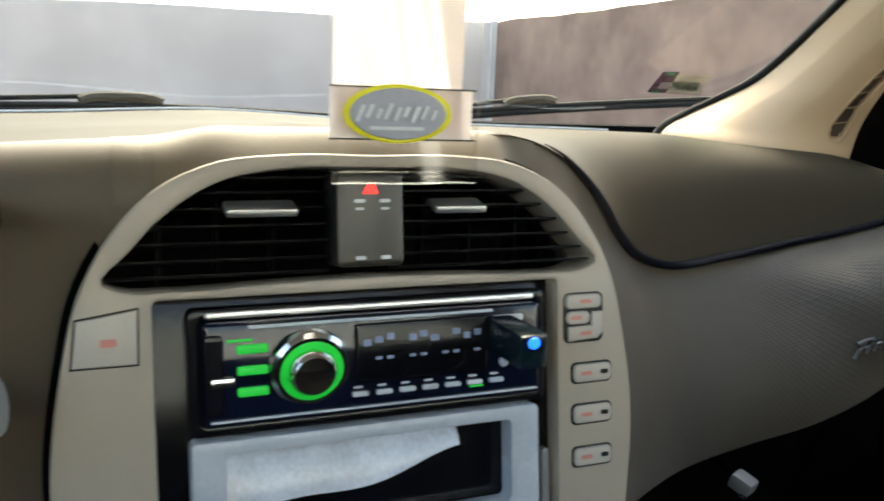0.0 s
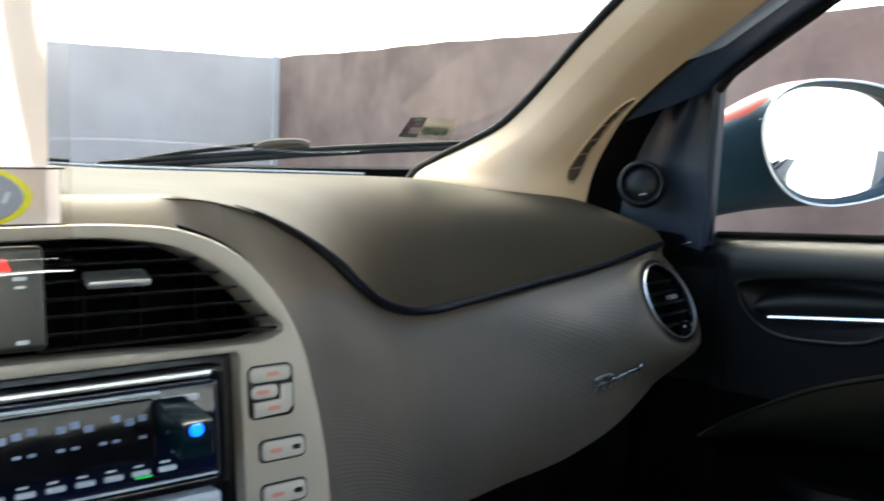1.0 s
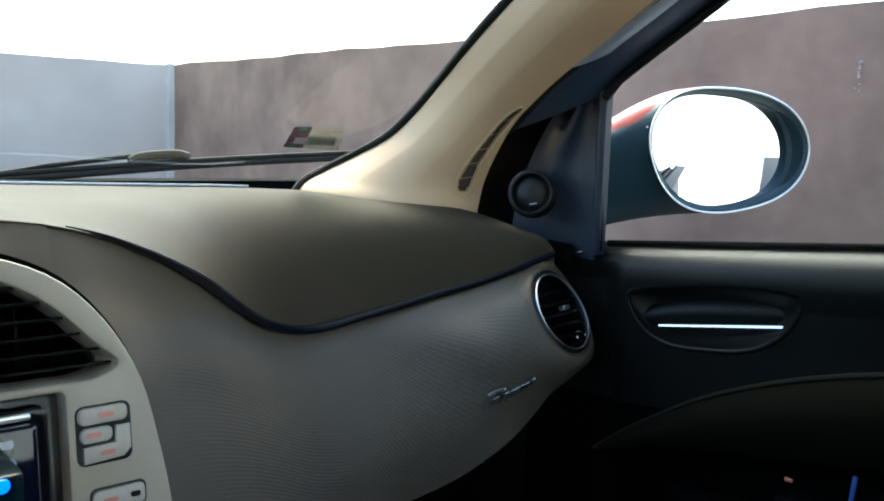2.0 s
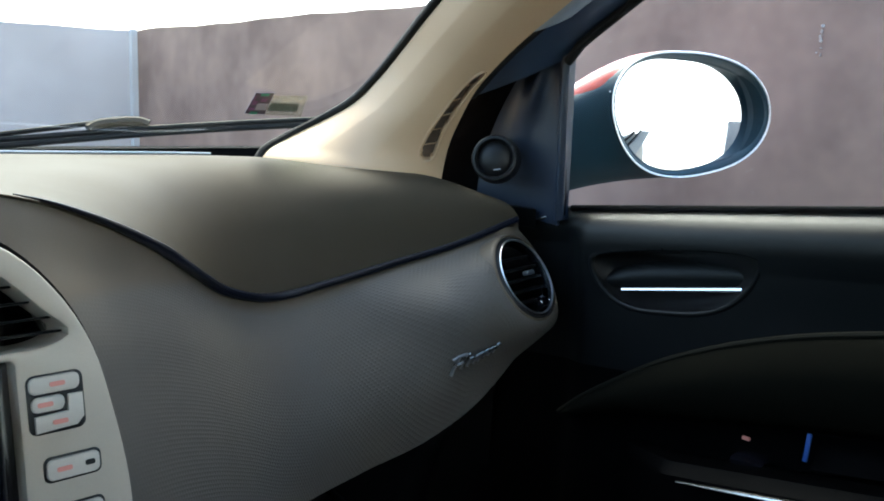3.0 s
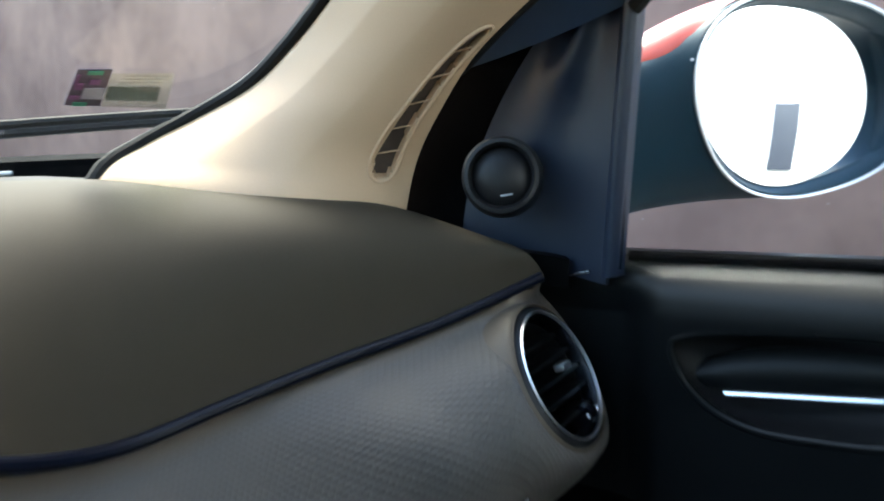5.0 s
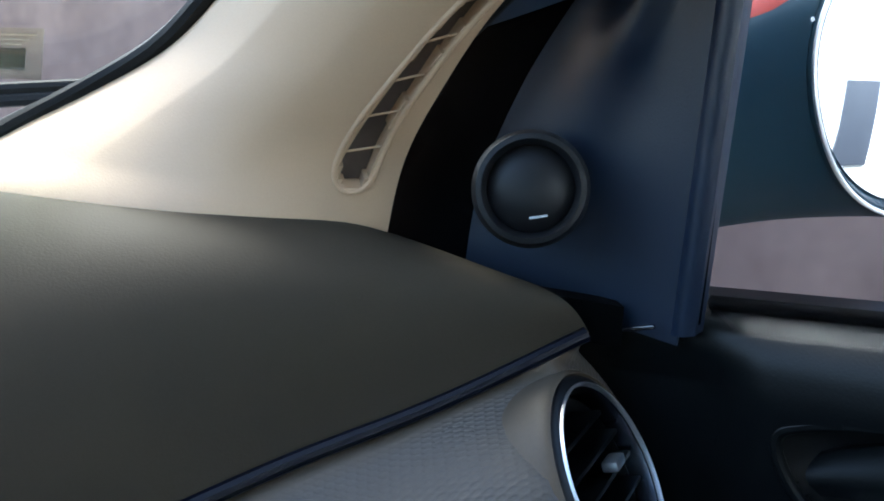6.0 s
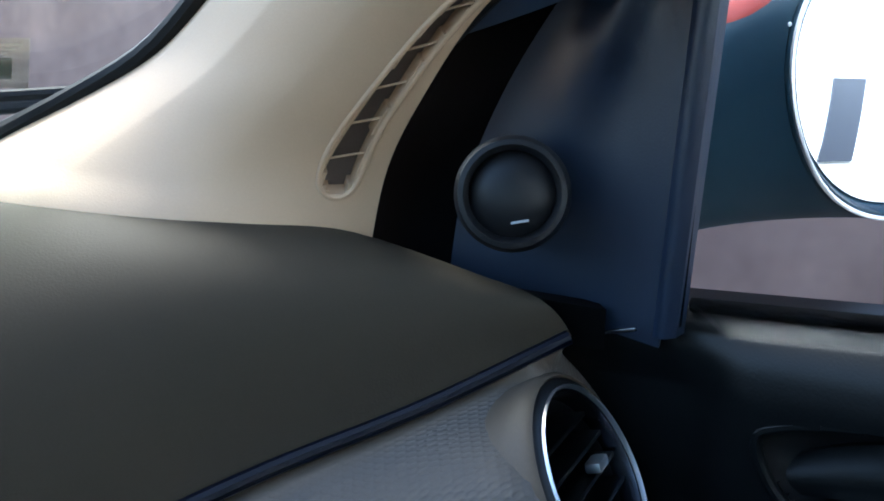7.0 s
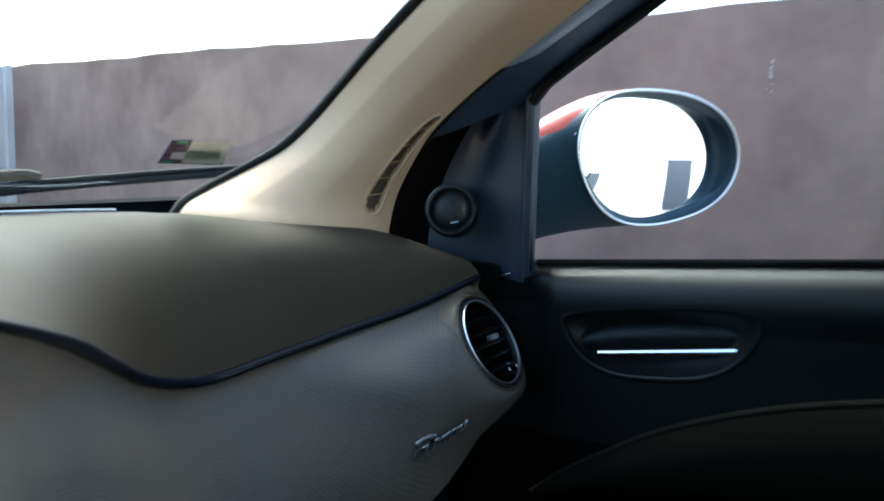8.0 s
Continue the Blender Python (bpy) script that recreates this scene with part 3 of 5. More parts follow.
def cowl(u, v):
    x = cowl_x(u)
    a = abs(x - MID)
    z1 = arch_z(a) - 0.003
    end = min(1, max(0, (a - 0.070) / (0.040 if x > MID else 0.048)))
    end = end * end * (3 - 2 * end)
    y0, z0 = seam_y(a + MID) + 0.004 * (1 - end), seam_z(a + MID) + 0.0015 * (1 - 1.3 * end)
    y1 = 0.15 * (z1 - 0.9) + 0.005 + (0.018 * end if x > MID else 0.003 * end)
    roll = Vector((x, y0 - (y0 - y1) * v, z0 - (z0 - z1) * v**1.5))
    if x > MID:
        start = panel_start(0.12 * v)
        side = Vector(lower_face((x - start) / (0.69 - start), 0.12 * v)) - Vector((0, 0.0008, -0.001))
    else:
        yd, zd = driver_seam(a + MID)
        side = Vector((x, yd + 0.0032 - 0.026 * math.sin(0.5 * math.pi * v), zd + 0.0015 - 0.030 * (1 - math.cos(0.5 * math.pi * v))))
    return roll.lerp(side, end)


part("arch_cowl", sheet(cowl, 50, 10, (0, 0.012, -0.004)), TAUPE, dash, "taupe cowl rolling over the console arch")
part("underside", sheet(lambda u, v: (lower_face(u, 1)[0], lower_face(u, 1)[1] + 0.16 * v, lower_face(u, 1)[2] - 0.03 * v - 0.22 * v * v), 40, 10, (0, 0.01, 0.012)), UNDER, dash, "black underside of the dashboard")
part("seam_strip", tube(bmesh.new(), [(x, seam_y(x) - 0.0015, seam_z(x) + 0.0010) for x in np.linspace(0.128, 0.688, 140)], lambda t: 0.0004 + 0.0045 * min(1, 3.4 * t) - 0.0014 * min(1, max(0.0, 2.2 * t - 1.0)), 10), SEAM, dash, "glossy blue black seam strip")
part("screen_ledge", sheet(lambda u, v: (-0.55 + 1.22 * u, back_y(abs(-0.55 + 1.22 * u)) - 0.004 + 0.066 * v, back_z(abs(-0.55 + 1.22 * u)) - 0.004 + 0.001 * v), 40, 3, (0, 0, -0.02)), RUBBER, dash, "black strip under the windscreen")
# Pale tube painted in for the highlight along the glass's lower edge.
part("edge_highlight", tube(bmesh.new(), [(x, back_y(abs(x)) + 0.064, back_z(abs(x)) - 0.001) for x in np.linspace(-0.5, 0.5, 50)], 0.0016, 6), PRINT, dash, "pale strip painting the highlight on the lower glass edge")
latch = thing("glovebox_latch", (0.481, 0.225, 0.62), "small glossy grey glovebox latch under the dashboard", "latch")
part("latch_plate", box(bmesh.new(), (0.022, 0.024, 0.017), pose(0.480, 0.222, 0.618, 20, 0, 25), 0.005), SILVER, latch)
part("latch_lip", box(bmesh.new(), (0.029, 0.007, 0.007), pose(0.480, 0.217, 0.607, 20, 0, 25), 0.002), BLACK_GLOSS, latch)
part("latch_stem", tube(bmesh.new(), [(0.482, 0.228, 0.619), (0.492, 0.262, 0.617), (0.502, 0.300, 0.613)], 0.004, 10), TRIM_BLACK, latch)

# raised badge: plain slanted strokes
badge = thing("badge", (0.63, 0.205, 0.76), "slanted chrome badge on the lower dash panel", "badge")
PLACES = GRID[130:].reshape(-1, 3)


def on_panel(x, z):
    """The place on the lower panel nearest to the given x and z."""
    gap = (PLACES[:, 0] - x) ** 2 + (PLACES[:, 2] - z) ** 2
    near = np.argsort(gap)[:5]
    weight = 1 / (gap[near] + 1e-7)
    return Vector((x, float((PLACES[near, 1] * weight).sum() / weight.sum()), z))


B0, B1 = on_panel(0.586, 0.7490), on_panel(0.626, 0.7750)


def badge_place(s, h):
    """A place on the slanted badge, s along it and h metres above its base line."""
    p = B0.lerp(B1, s) + Vector((0.25 * h, 0, 0.8 * h))
    return on_panel(p.x, p.z) + Vector((-0.0008, -0.0052, 0.0010))


part("stroke", tube(bmesh.new(), [badge_place(0.05, h) for h in np.linspace(-0.004, 0.023, 7)], 0.0019, 8), WORN_CHROME, badge)
part("stroke", tube(bmesh.new(), [badge_place(-0.06 + 0.3 * t, 0.020 + 0.002 * math.sin(3 * t)) for t in np.linspace(0, 1, 6)], 0.0016, 8), WORN_CHROME, badge)
part("stroke", tube(bmesh.new(), [badge_place(0.05 + 0.16 * t, 0.010) for t in np.linspace(0, 1, 5)], 0.0016, 8), WORN_CHROME, badge)
for s, h in ((0.22, 0.019), (0.34, 0.011), (0.46, 0.010), (0.56, 0.010), (0.66, 0.011), (0.78, 0.010), (0.90, 0.011)):
    part("stroke", tube(bmesh.new(), [badge_place(s, k * h) for k in (0, 0.25, 0.5, 0.75, 1.0)] + [badge_place(s + 0.06, h + 0.0006)], 0.0016, 8), WORN_CHROME, badge)

# ---- centre console ----
def cp(x, z, d=0.0):
    """A place on the console's leaning face, d metres behind it."""
    return Vector((x, 0.15 * (z - 0.9) + d * 0.989, z - d * 0.148))




def arch(half, n=60):
    """A closed outline, mirrored about the console's middle, from its right half."""
    f = spline([(x, 0, z) for x, z in half])
    right = [(f(k / n).x, f(k / n).z) for k in range(n + 1)]
    return right + [(2 * MID - x, z) for x, z in right[-2:0:-1]]


OUTER = arch([(MID, 0.967), (0.05, 0.967), (0.083, 0.963), (0.109, 0.951), (0.130, 0.929), (0.144, 0.902), (0.151, 0.872), (0.157, 0.824), (0.154, 0.78), (0.146, 0.735), (0.13, 0.70), (0.10, 0.68), (MID, 0.675)])
VENT = arch([(MID, 0.9605), (0.05, 0.960), (0.083, 0.953), (0.104, 0.940), (0.122, 0.922), (0.133, 0.9095), (0.124, 0.9055), (0.104, 0.9045), (0.05, 0.906), (MID, 0.907)])
DECK = rounded(-0.104, 0.70, 0.108, 0.9005, 0.003)


def plate(outline, d, depth, bevel=0.0008, holes=()):
    return prism(bmesh.new(), [outline, *holes], lambda x, z, k: cp(x, z, d + k), depth, bevel)


console = thing("centre_console", (MID, 0.0, 0.68), "light grey arched centre console trim with round-cornered openings", "console")
part("bezel", plate(OUTER, 0, 0.03, 0.0018, (VENT, DECK)), BEZEL, console, "light grey arched trim")
GAP = [(MID + (x - MID) * 1.022, 0.82 + (z - 0.82) * 1.02) for x, z in OUTER]
inset = lambda loop: [(x * 1.004, 0.93 + (z - 0.93) * 1.01) for x, z in loop]
part("shadow_gap", plate(GAP, 0.012, 0.02, 0, (inset(VENT), DECK)), TRIM_BLACK, console, "black gap round the trim")
part("deck_panel", plate(rounded(-0.106, 0.698, 0.110, 0.9025, 0.003), 0.012, 0.006, 0.001), BLACK_GLOSS, console, "black gloss panel behind the radio")
# Silver bar standing in for a highlight on the deck panel's bevel.
part("bevel_glint", plate(rounded(0.101, 0.772, 0.1055, 0.806, 0.002), 0.006, 0.006), SILVER, console)


def button(outline, icon_at, parent, label="", icon=True, size=(0.007, 0.0022)):
    b = part("button", plate(outline, -0.0022, 0.006, 0.0012), BUTTON, parent, label)
    if icon:
        x, z = icon_at
        part("icon", plate(rounded(x - size[0] / 2, z - size[1] / 2, x + size[0] / 2, z + size[1] / 2, 0.0008, 2), -0.0026, 0.0006, 0), RED_ICON, b)
    return b


part("button_recess", plate(rounded(0.1115, 0.8645, 0.1375, 0.8925, 0.004), -0.0006, 0.004), BLACK, console)
button(rounded(0.1125, 0.8835, 0.1355, 0.8915, 0.003), (0.125, 0.8875), console)
button(rounded(0.1130, 0.8750, 0.1280, 0.8822, 0.003), (0.119, 0.8787), console)
button([(0.1140, 0.8655), (0.1330, 0.8665), (0.1365, 0.8700), (0.1365, 0.8815), (0.1295, 0.8815), (0.1290, 0.8740), (0.1140, 0.8735)], (0.125, 0.8698), console)
for z in (0.8475, 0.8245, 0.8005):
    part("button_recess", plate(rounded(0.1160, z - 0.0062, 0.1430, z + 0.0062, 0.0035), -0.0006, 0.004), BLACK, console)
    b = button(rounded(0.1172, z - 0.005, 0.1418, z + 0.005, 0.003), (0.125, z), console)
    part("indicator", plate(rounded(0.1345, z - 0.001, 0.139, z + 0.0015, 0.0008, 2), -0.0028, 0.0006, 0), BLACK, b)
part("button_recess", plate([(-0.1395, 0.8720), (-0.1100, 0.8720), (-0.1095, 0.8985), (-0.1370, 0.8945)], -0.0006, 0.004), BLACK, console)
button([(-0.1385, 0.8730), (-0.1110, 0.8730), (-0.1105, 0.8975), (-0.1360, 0.8936)], (-0.123, 0.8835), console, "large grey button with a red lit symbol", size=(0.007, 0.0035))

# air vents above the radio
vent = thing("air_vent", (MID, 0.02, 0.905), "black slatted twin air vent in the console arch", "air vent")
vw = knots((0.9045, 0.9095, 0.922, 0.940, 0.953, 0.9605), (0.095, 0.126, 0.117, 0.099, 0.076, 0.04))
part("cavity", plate([(MID + (x - MID) * 1.01, z) for x, z in VENT], 0.055, 0.006, 0), TRIM_BLACK, vent)
part("duct_floor", sheet(lambda u, v: cp(-0.125 + 0.258 * u, 0.9035, 0.004 + 0.055 * v), 8, 2, (0, 0, -0.003)), TRIM_BLACK, vent)
part("duct_roof", sheet(lambda u, v: cp(-0.09 + 0.19 * u, 0.9625 - 0.030 * abs(2 * u - 1) ** 3, 0.030 + 0.03 * v), 20, 2, (0, 0, 0.003)), TRIM_BLACK, vent)
for z in (0.9555, 0.9485, 0.9410, 0.9330, 0.9250, 0.9170, 0.9100):
    for side in (-1, 1):
        w = vw(z)
        x0, x1 = (MID - w, -0.019) if side < 0 else (0.017, MID + w)
        bm = bmesh.new()
        box(bm, (x1 - x0, 0.016, 0.0013), Matrix.Translation(cp((x0 + x1) / 2, z, 0.013)) @ pose(0, 0, 0, -14, 0, 0), 0.0007)
        part("slat", bm, SLAT, vent)
for x in (-0.098, -0.07, -0.042, 0.040, 0.068, 0.096, 0.112):
    part("vane", box(bmesh.new(), (0.0016, 0.014, 0.04), Matrix.Translation(cp(x, 0.93 - 0.006 * (abs(x) > 0.09), 0.034)), 0.0005), VENT_BLACK, vent)
for x, w in ((-0.053, 0.034), (0.050, 0.029)):
    bm = box(bmesh.new(), (w, 0.014, 0.0042), Matrix.Translation(cp(x, 0.9415, 0.004)) @ pose(0, 0, 0, 12, 0, 0), 0.0016)
    part("tab", bm, SATIN, vent, "chrome vent tab")

hazard = thing("hazard_switch", (-0.001, 0.0, 0.914), "grey translucent hazard switch strip between the vents", "switch")
part("strip", plate(rounded(-0.018, 0.9125, 0.0165, 0.9585, 0.003), -0.006, 0.022, 0.0015), material("smoky_grey_plastic", (0.021, 0.019, 0.017), 0.3, bump=0.02), hazard)
part("warning_sign", plate([(-0.0050, 0.9478), (0.0030, 0.9478), (0.0010, 0.9530), (-0.0018, 0.9530)], -0.0066, 0.001, 0), RED_LAMP, hazard, "red lit triangle")
for x in (-0.0065, 0.0065):
    part("symbol", plate(rounded(x - 0.0028, 0.9435, x + 0.0028, 0.9452, 0.0006, 2), -0.0066, 0.001, 0), PRINT, hazard)
    part("symbol", plate(rounded(x - 0.0022, 0.9400, x + 0.0022, 0.9412, 0.0005, 2), -0.0066, 0.001, 0), PRINT, hazard)
    part("symbol", plate(rounded(x - 0.0026, 0.9158, x + 0.0026, 0.9176, 0.0006, 2), -0.0066, 0.001, 0), PRINT, hazard)

# radio
radio = thing("car_radio", (0.008, 0.0, 0.838), "black single-slot car radio with a green lit dial", "radio")
part("trim_ring", plate(rounded(-0.089, 0.835, 0.101, 0.8955, 0.004), 0.002, 0.012, 0.0015, (rounded(-0.083, 0.8405, 0.095, 0.8895, 0.003),)), BLACK_GLOSS, radio)
part("top_strip", plate(rounded(-0.081, 0.8905, 0.093, 0.8940, 0.0015), -0.0005, 0.006, 0.0012), SATIN, radio, "satin metal top strip")
part("face", plate(rounded(-0.083, 0.8405, 0.095, 0.8895, 0.003), -0.004, 0.014, 0.0022), RADIO_GLASS, radio)
part("silver_line", plate(rounded(-0.062, 0.8858, 0.066, 0.8874, 0.0007, 2), -0.0052, 0.002, 0.0003), KEY, radio)
part("silver_line", plate(rounded(-0.080, 0.8428, 0.092, 0.8440, 0.0005, 2), -0.0052, 0.002, 0.0003), KEY, radio)
part("left_cheek", plate(rounded(-0.0825, 0.846, -0.0735, 0.884, 0.003), -0.0056, 0.004, 0.001), BLACK_GLOSS, radio)
part("display", plate(rounded(-0.010, 0.8555, 0.062, 0.8845, 0.002), -0.0062, 0.003, 0.001), BLACK_GLOSS, radio, "glossy dark display")
dial = part("dial", lathe(bmesh.new(), [(0.0195, 0.0), (0.0195, 0.004), (0.0175, 0.0058), (0.0155, 0.0058)], Matrix.Translation(cp(-0.033, 0.866, -0.004)) @ pose(0, 0, 0, 98.5, 0, 0), 40), CHROME, radio, "chrome dial with a green light ring")
part("light_ring", lathe(bmesh.new(), [(0.0156, 0.003), (0.0154, 0.0062), (0.0122, 0.0068), (0.0120, 0.003)], Matrix.Translation(cp(-0.033, 0.866, -0.004)) @ pose(0, 0, 0, 98.5, 0, 0), 40), GREEN_LAMP, dial)
part("dial_cap", lathe(bmesh.new(), [(0.0118, 0.003), (0.0116, 0.009), (0.0098, 0.0115), (0.005, 0.0125), (0.0, 0.0127)], Matrix.Translation(cp(-0.033, 0.866, -0.004)) @ pose(0, 0, 0, 98.5, 0, 0), 32), CHROME, dial)
for z in (0.8765, 0.8665, 0.8565):
    part("lit_key", plate(rounded(-0.0675, z - 0.0021, -0.0530, z + 0.0021, 0.001, 3), -0.0058, 0.003, 0.0005), GREEN_LAMP, radio)
part("key", plate(rounded(-0.0800, 0.8595, -0.0690, 0.8640, 0.001, 3), -0.0070, 0.003, 0.0005), CHROME, radio)
for k in range(7):
    x = -0.012 + 0.0125 * k
    part("key", plate(rounded(x, 0.8487, x + 0.0085, 0.8512, 0.0008, 2), -0.0056, 0.003, 0.0004), KEY, radio)
    part("key_mark", plate(rounded(x + 0.001, 0.8528, x + 0.0055, 0.8538, 0.0003, 1), -0.0046, 0.001, 0), PRINT, radio)
for k in range(11):
    x, z = -0.006 + 0.0060 * k, 0.8735 + 0.0012 * ((k * 7) % 3)
    if k not in (3, 7):
        part("printed_bar", plate(rounded(x, z, x + 0.0040, z + 0.0032, 0.0006, 2), -0.0066, 0.001, 0), DISPLAY, radio)
    if k % 3:
        part("printed_bar", plate(rounded(x, 0.8665, x + 0.0035, 0.8680, 0.0004, 1), -0.0066, 0.001, 0), DISPLAY, radio)
part("printed_bar", plate(rounded(0.066, 0.8805, 0.084, 0.8838, 0.0008, 2), -0.0046, 0.001, 0), PRINT, radio)
part("printed_bar", plate(rounded(-0.072, 0.8800, -0.060, 0.8812, 0.0004, 1), -0.0046, 0.001, 0), GREEN_LAMP, radio)
part("printed_bar", plate(rounded(0.052, 0.8474, 0.060, 0.8482, 0.0003, 1), -0.0046, 0.001, 0), GREEN_LAMP, radio)
for x, z in ((0.070, 0.872), (0.078, 0.866), (0.072, 0.859), (0.082, 0.874)):
    part("key", lathe(bmesh.new(), [(0.0026, -0.002), (0.0026, 0.0012), (0.0018, 0.002), (0.0, 0.0022)], Matrix.Translation(cp(x, z, -0.004)) @ pose(0, 0, 0, 98.5, 0, 0), 14), KEY, radio)

dongle = thing("usb_dongle", (0.090, -0.02, 0.862), "small dark dongle with a blue light plugged into the radio", "dongle")
part("casing", box(bmesh.new(), (0.016, 0.040, 0.018), Matrix.Translation(cp(0.0700, 0.8725, -0.0225)), 0.003), material("dark_teal_plastic", (0.004, 0.012, 0.017), 0.2, bump=0.0), dongle)
part("plug", box(bmesh.new(), (0.010, 0.008, 0.005), Matrix.Translation(cp(0.0700, 0.8725, -0.001)), 0.0005), SATIN, dongle, "metal plug")
part("led", lathe(bmesh.new(), [(0.0032, 0), (0.0029, 0.0012), (0.0, 0.0020)], Matrix.Translation(cp(0.0690, 0.8745, -0.043)) @ pose(0, 0, 0, 98.5, 0, 0), 14), BLUE_LAMP, dongle, "lit blue lamp")

# storage pocket under the radio
pocket = thing("storage_pocket", (0.003, 0.0, 0.776), "grey framed storage pocket under the radio", "pocket")
GREY_FRAME = material("blue_grey_plastic", (0.46, 0.50, 0.58), 0.28, bump=0.04)
POCKET_GLINT = material("blue_white_glint", (0.62, 0.66, 0.76), 0.2, vary=0.25, stain=40, bump=0.05)
part("rim", plate(rounded(-0.089, 0.770, 0.095, 0.8335, 0.003), -0.001, 0.012, 0.0012, (rounded(-0.073, 0.783, 0.078, 0.8265, 0.003),)), GREY_FRAME, pocket)
part("inner_back", plate(rounded(-0.076, 0.780, 0.081, 0.830, 0.003), 0.07, 0.004, 0), BLACK_GLOSS, pocket)
for z, tilt in ((0.8275, 0), (0.7815, 0)):
    part("inner_wall", sheet(lambda u, v: cp(-0.075 + 0.155 * u, z, 0.004 + 0.068 * v), 4, 4, (0, 0, 0.002 if z > 0.8 else -0.002)), BLACK_GLOSS, pocket)
for x in (-0.0745, 0.0795):
    part("inner_wall", box(bmesh.new(), (0.002, 0.068, 0.048), Matrix.Translation(cp(x, 0.8045, 0.038))), BLACK_GLOSS, pocket)
# Pale plate that paints the bright reflection inside the pocket.
part("glint_plate", sheet(lambda u, v: cp(-0.0725 + 0.122 * u, 0.8264 - (0.034 - 0.020 * u - 0.003 * math.sin(8 * u)) * v, 0.0112 - 0.0075 * math.sin(1.5 * v) - 0.0006 * math.sin(11 * u)), 40, 12, (0, 0.002, 0.001)), POCKET_GLINT, pocket, "blue white plate painting a reflection in the pocket")

# left of the console: stalk and instrument hood
stalk = thing("column_stalk", (-0.2, -0.02, 0.86), "black steering column stalk with a grey tip", "stalk")
part("lever", tube(bmesh.new(), [(-0.32, 0.02, 0.845), (-0.25, 0.0, 0.855), (-0.17, -0.025, 0.866)], lambda t: 0.008 + 0.004 * t, 12), BLACK_GLOSS, stalk)
part("tip", tube(bmesh.new(), [(-0.178, -0.024, 0.866), (-0.166, -0.027, 0.868)], 0.0125, 14), SILVER, stalk)
hood = thing("instrument_hood", (-0.36, 0.0, 0.95), "dark hooded instrument binnacle behind the wheel", "instrument hood")
part("hood_shell", sheet(lambda u, v: (-0.56 + 0.395 * u, -0.04 + 0.2 * v, 0.945 + 0.035 * math.sin(math.pi * u) * (1 - 0.4 * v)), 24, 8, (0, 0, -0.012)), UNDER, hood)

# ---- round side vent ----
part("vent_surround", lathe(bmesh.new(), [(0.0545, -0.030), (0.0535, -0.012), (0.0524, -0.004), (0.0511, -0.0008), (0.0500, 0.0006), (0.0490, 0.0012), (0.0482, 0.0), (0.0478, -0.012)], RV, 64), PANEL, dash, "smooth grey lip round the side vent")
rv = thing("round_air_vent", (0.679, 0.185, 0.80), "round black air vent with a chrome ring at the dash end", "air vent")
part("collar", lathe(bmesh.new(), [(0.0484, -0.010), (0.0482, -0.0004), (0.0472, 0.0012), (0.0455, 0.0022), (0.0438, 0.0024), (0.041, -0.02)], RV, 64), BLACK, rv, "textured black collar")
part("chrome_ring", lathe(bmesh.new(), [(0.0438, -0.002), (0.0439, 0.0030), (0.0435, 0.0038), (0.0429, 0.0037), (0.0426, 0.0022), (0.0427, -0.002)], RV, 64, closed=True), SATIN, rv, "thin chrome ring")
part("inner_wall", lathe(bmesh.new(), [(0.0422, 0.0016), (0.0416, 0.0012), (0.0410, -0.0015), (0.0402, -0.0088), (0.0424, -0.0090)], RV, 64, closed=True), GUNMETAL, rv, "dark glossy metal inner wall")
part("barrel", lathe(bmesh.new(), [(0.0414, -0.0088), (0.0398, -0.0086), (0.0394, -0.012), (0.038, -0.05), (0.0, -0.052)], RV, 56), BLACK, rv)
for k in range(-2, 3):
    h = 0.0125 * k
    w = 2 * math.sqrt(0.0385**2 - h * h) - 0.002
    part("slat", box(bmesh.new(), (w, 0.0024, 0.016), RV @ pose(0, h, -0.010, 16, 0, 0), 0.0009), SLAT, rv)
part("vane", box(bmesh.new(), (0.0018, 0.064, 0.012), RV @ pose(-0.012, 0, -0.03), 0.0006), VENT_BLACK, rv)
part("vane", box(bmesh.new(), (0.0018, 0.064, 0.012), RV @ pose(0.012, 0, -0.03), 0.0006), VENT_BLACK, rv)
part("tab", box(bmesh.new(), (0.013, 0.0052, 0.008), RV @ pose(0.010, 0.0035, 0.000, 14, 0, 0), 0.0018), SATIN, rv, "chrome vent tab")
part("thumb_wheel", lathe(bmesh.new(), [(0.0, -0.004), (0.008, -0.004), (0.008, 0.004), (0.0, 0.004)], RV @ pose(0.012, -0.0315, -0.004, 0, 90, 0), 18), BLACK_GLOSS, rv)
for x in (0.004, 0.021):
    part("wheel_mark", lathe(bmesh.new(), [(0.0017, 0), (0.0014, 0.0012), (0, 0.0016)], RV @ pose(x, -0.0315, 0.0035), 10), CHROME, rv)

# ---- windscreen pillar trim ----
p_in = spline([(0.512, 0.462, 0.938), (0.530, 0.465, 0.960), (0.560, 0.464, 0.976), (0.592, 0.443, 0.997), (0.612, 0.405, 1.021), (0.617, 0.365, 1.050), (0.612, 0.320, 1.081), (0.601, 0.270, 1.111), (0.590, 0.215, 1.142), (0.568, 0.070, 1.222), (0.548, -0.06, 1.292), (0.533, -0.16, 1.347)])
p_out = spline([(0.665, 0.312, 0.918), (0.660, 0.293, 0.978), (0.650, 0.264, 1.013), (0.642, 0.234, 1.043), (0.636, 0.200, 1.067), (0.630, 0.157, 1.093), (0.625, 0.115, 1.115), (0.617, 0.072, 1.137), (0.607, -0.03, 1.20), (0.60, -0.12, 1.27), (0.595, -0.18, 1.345)])


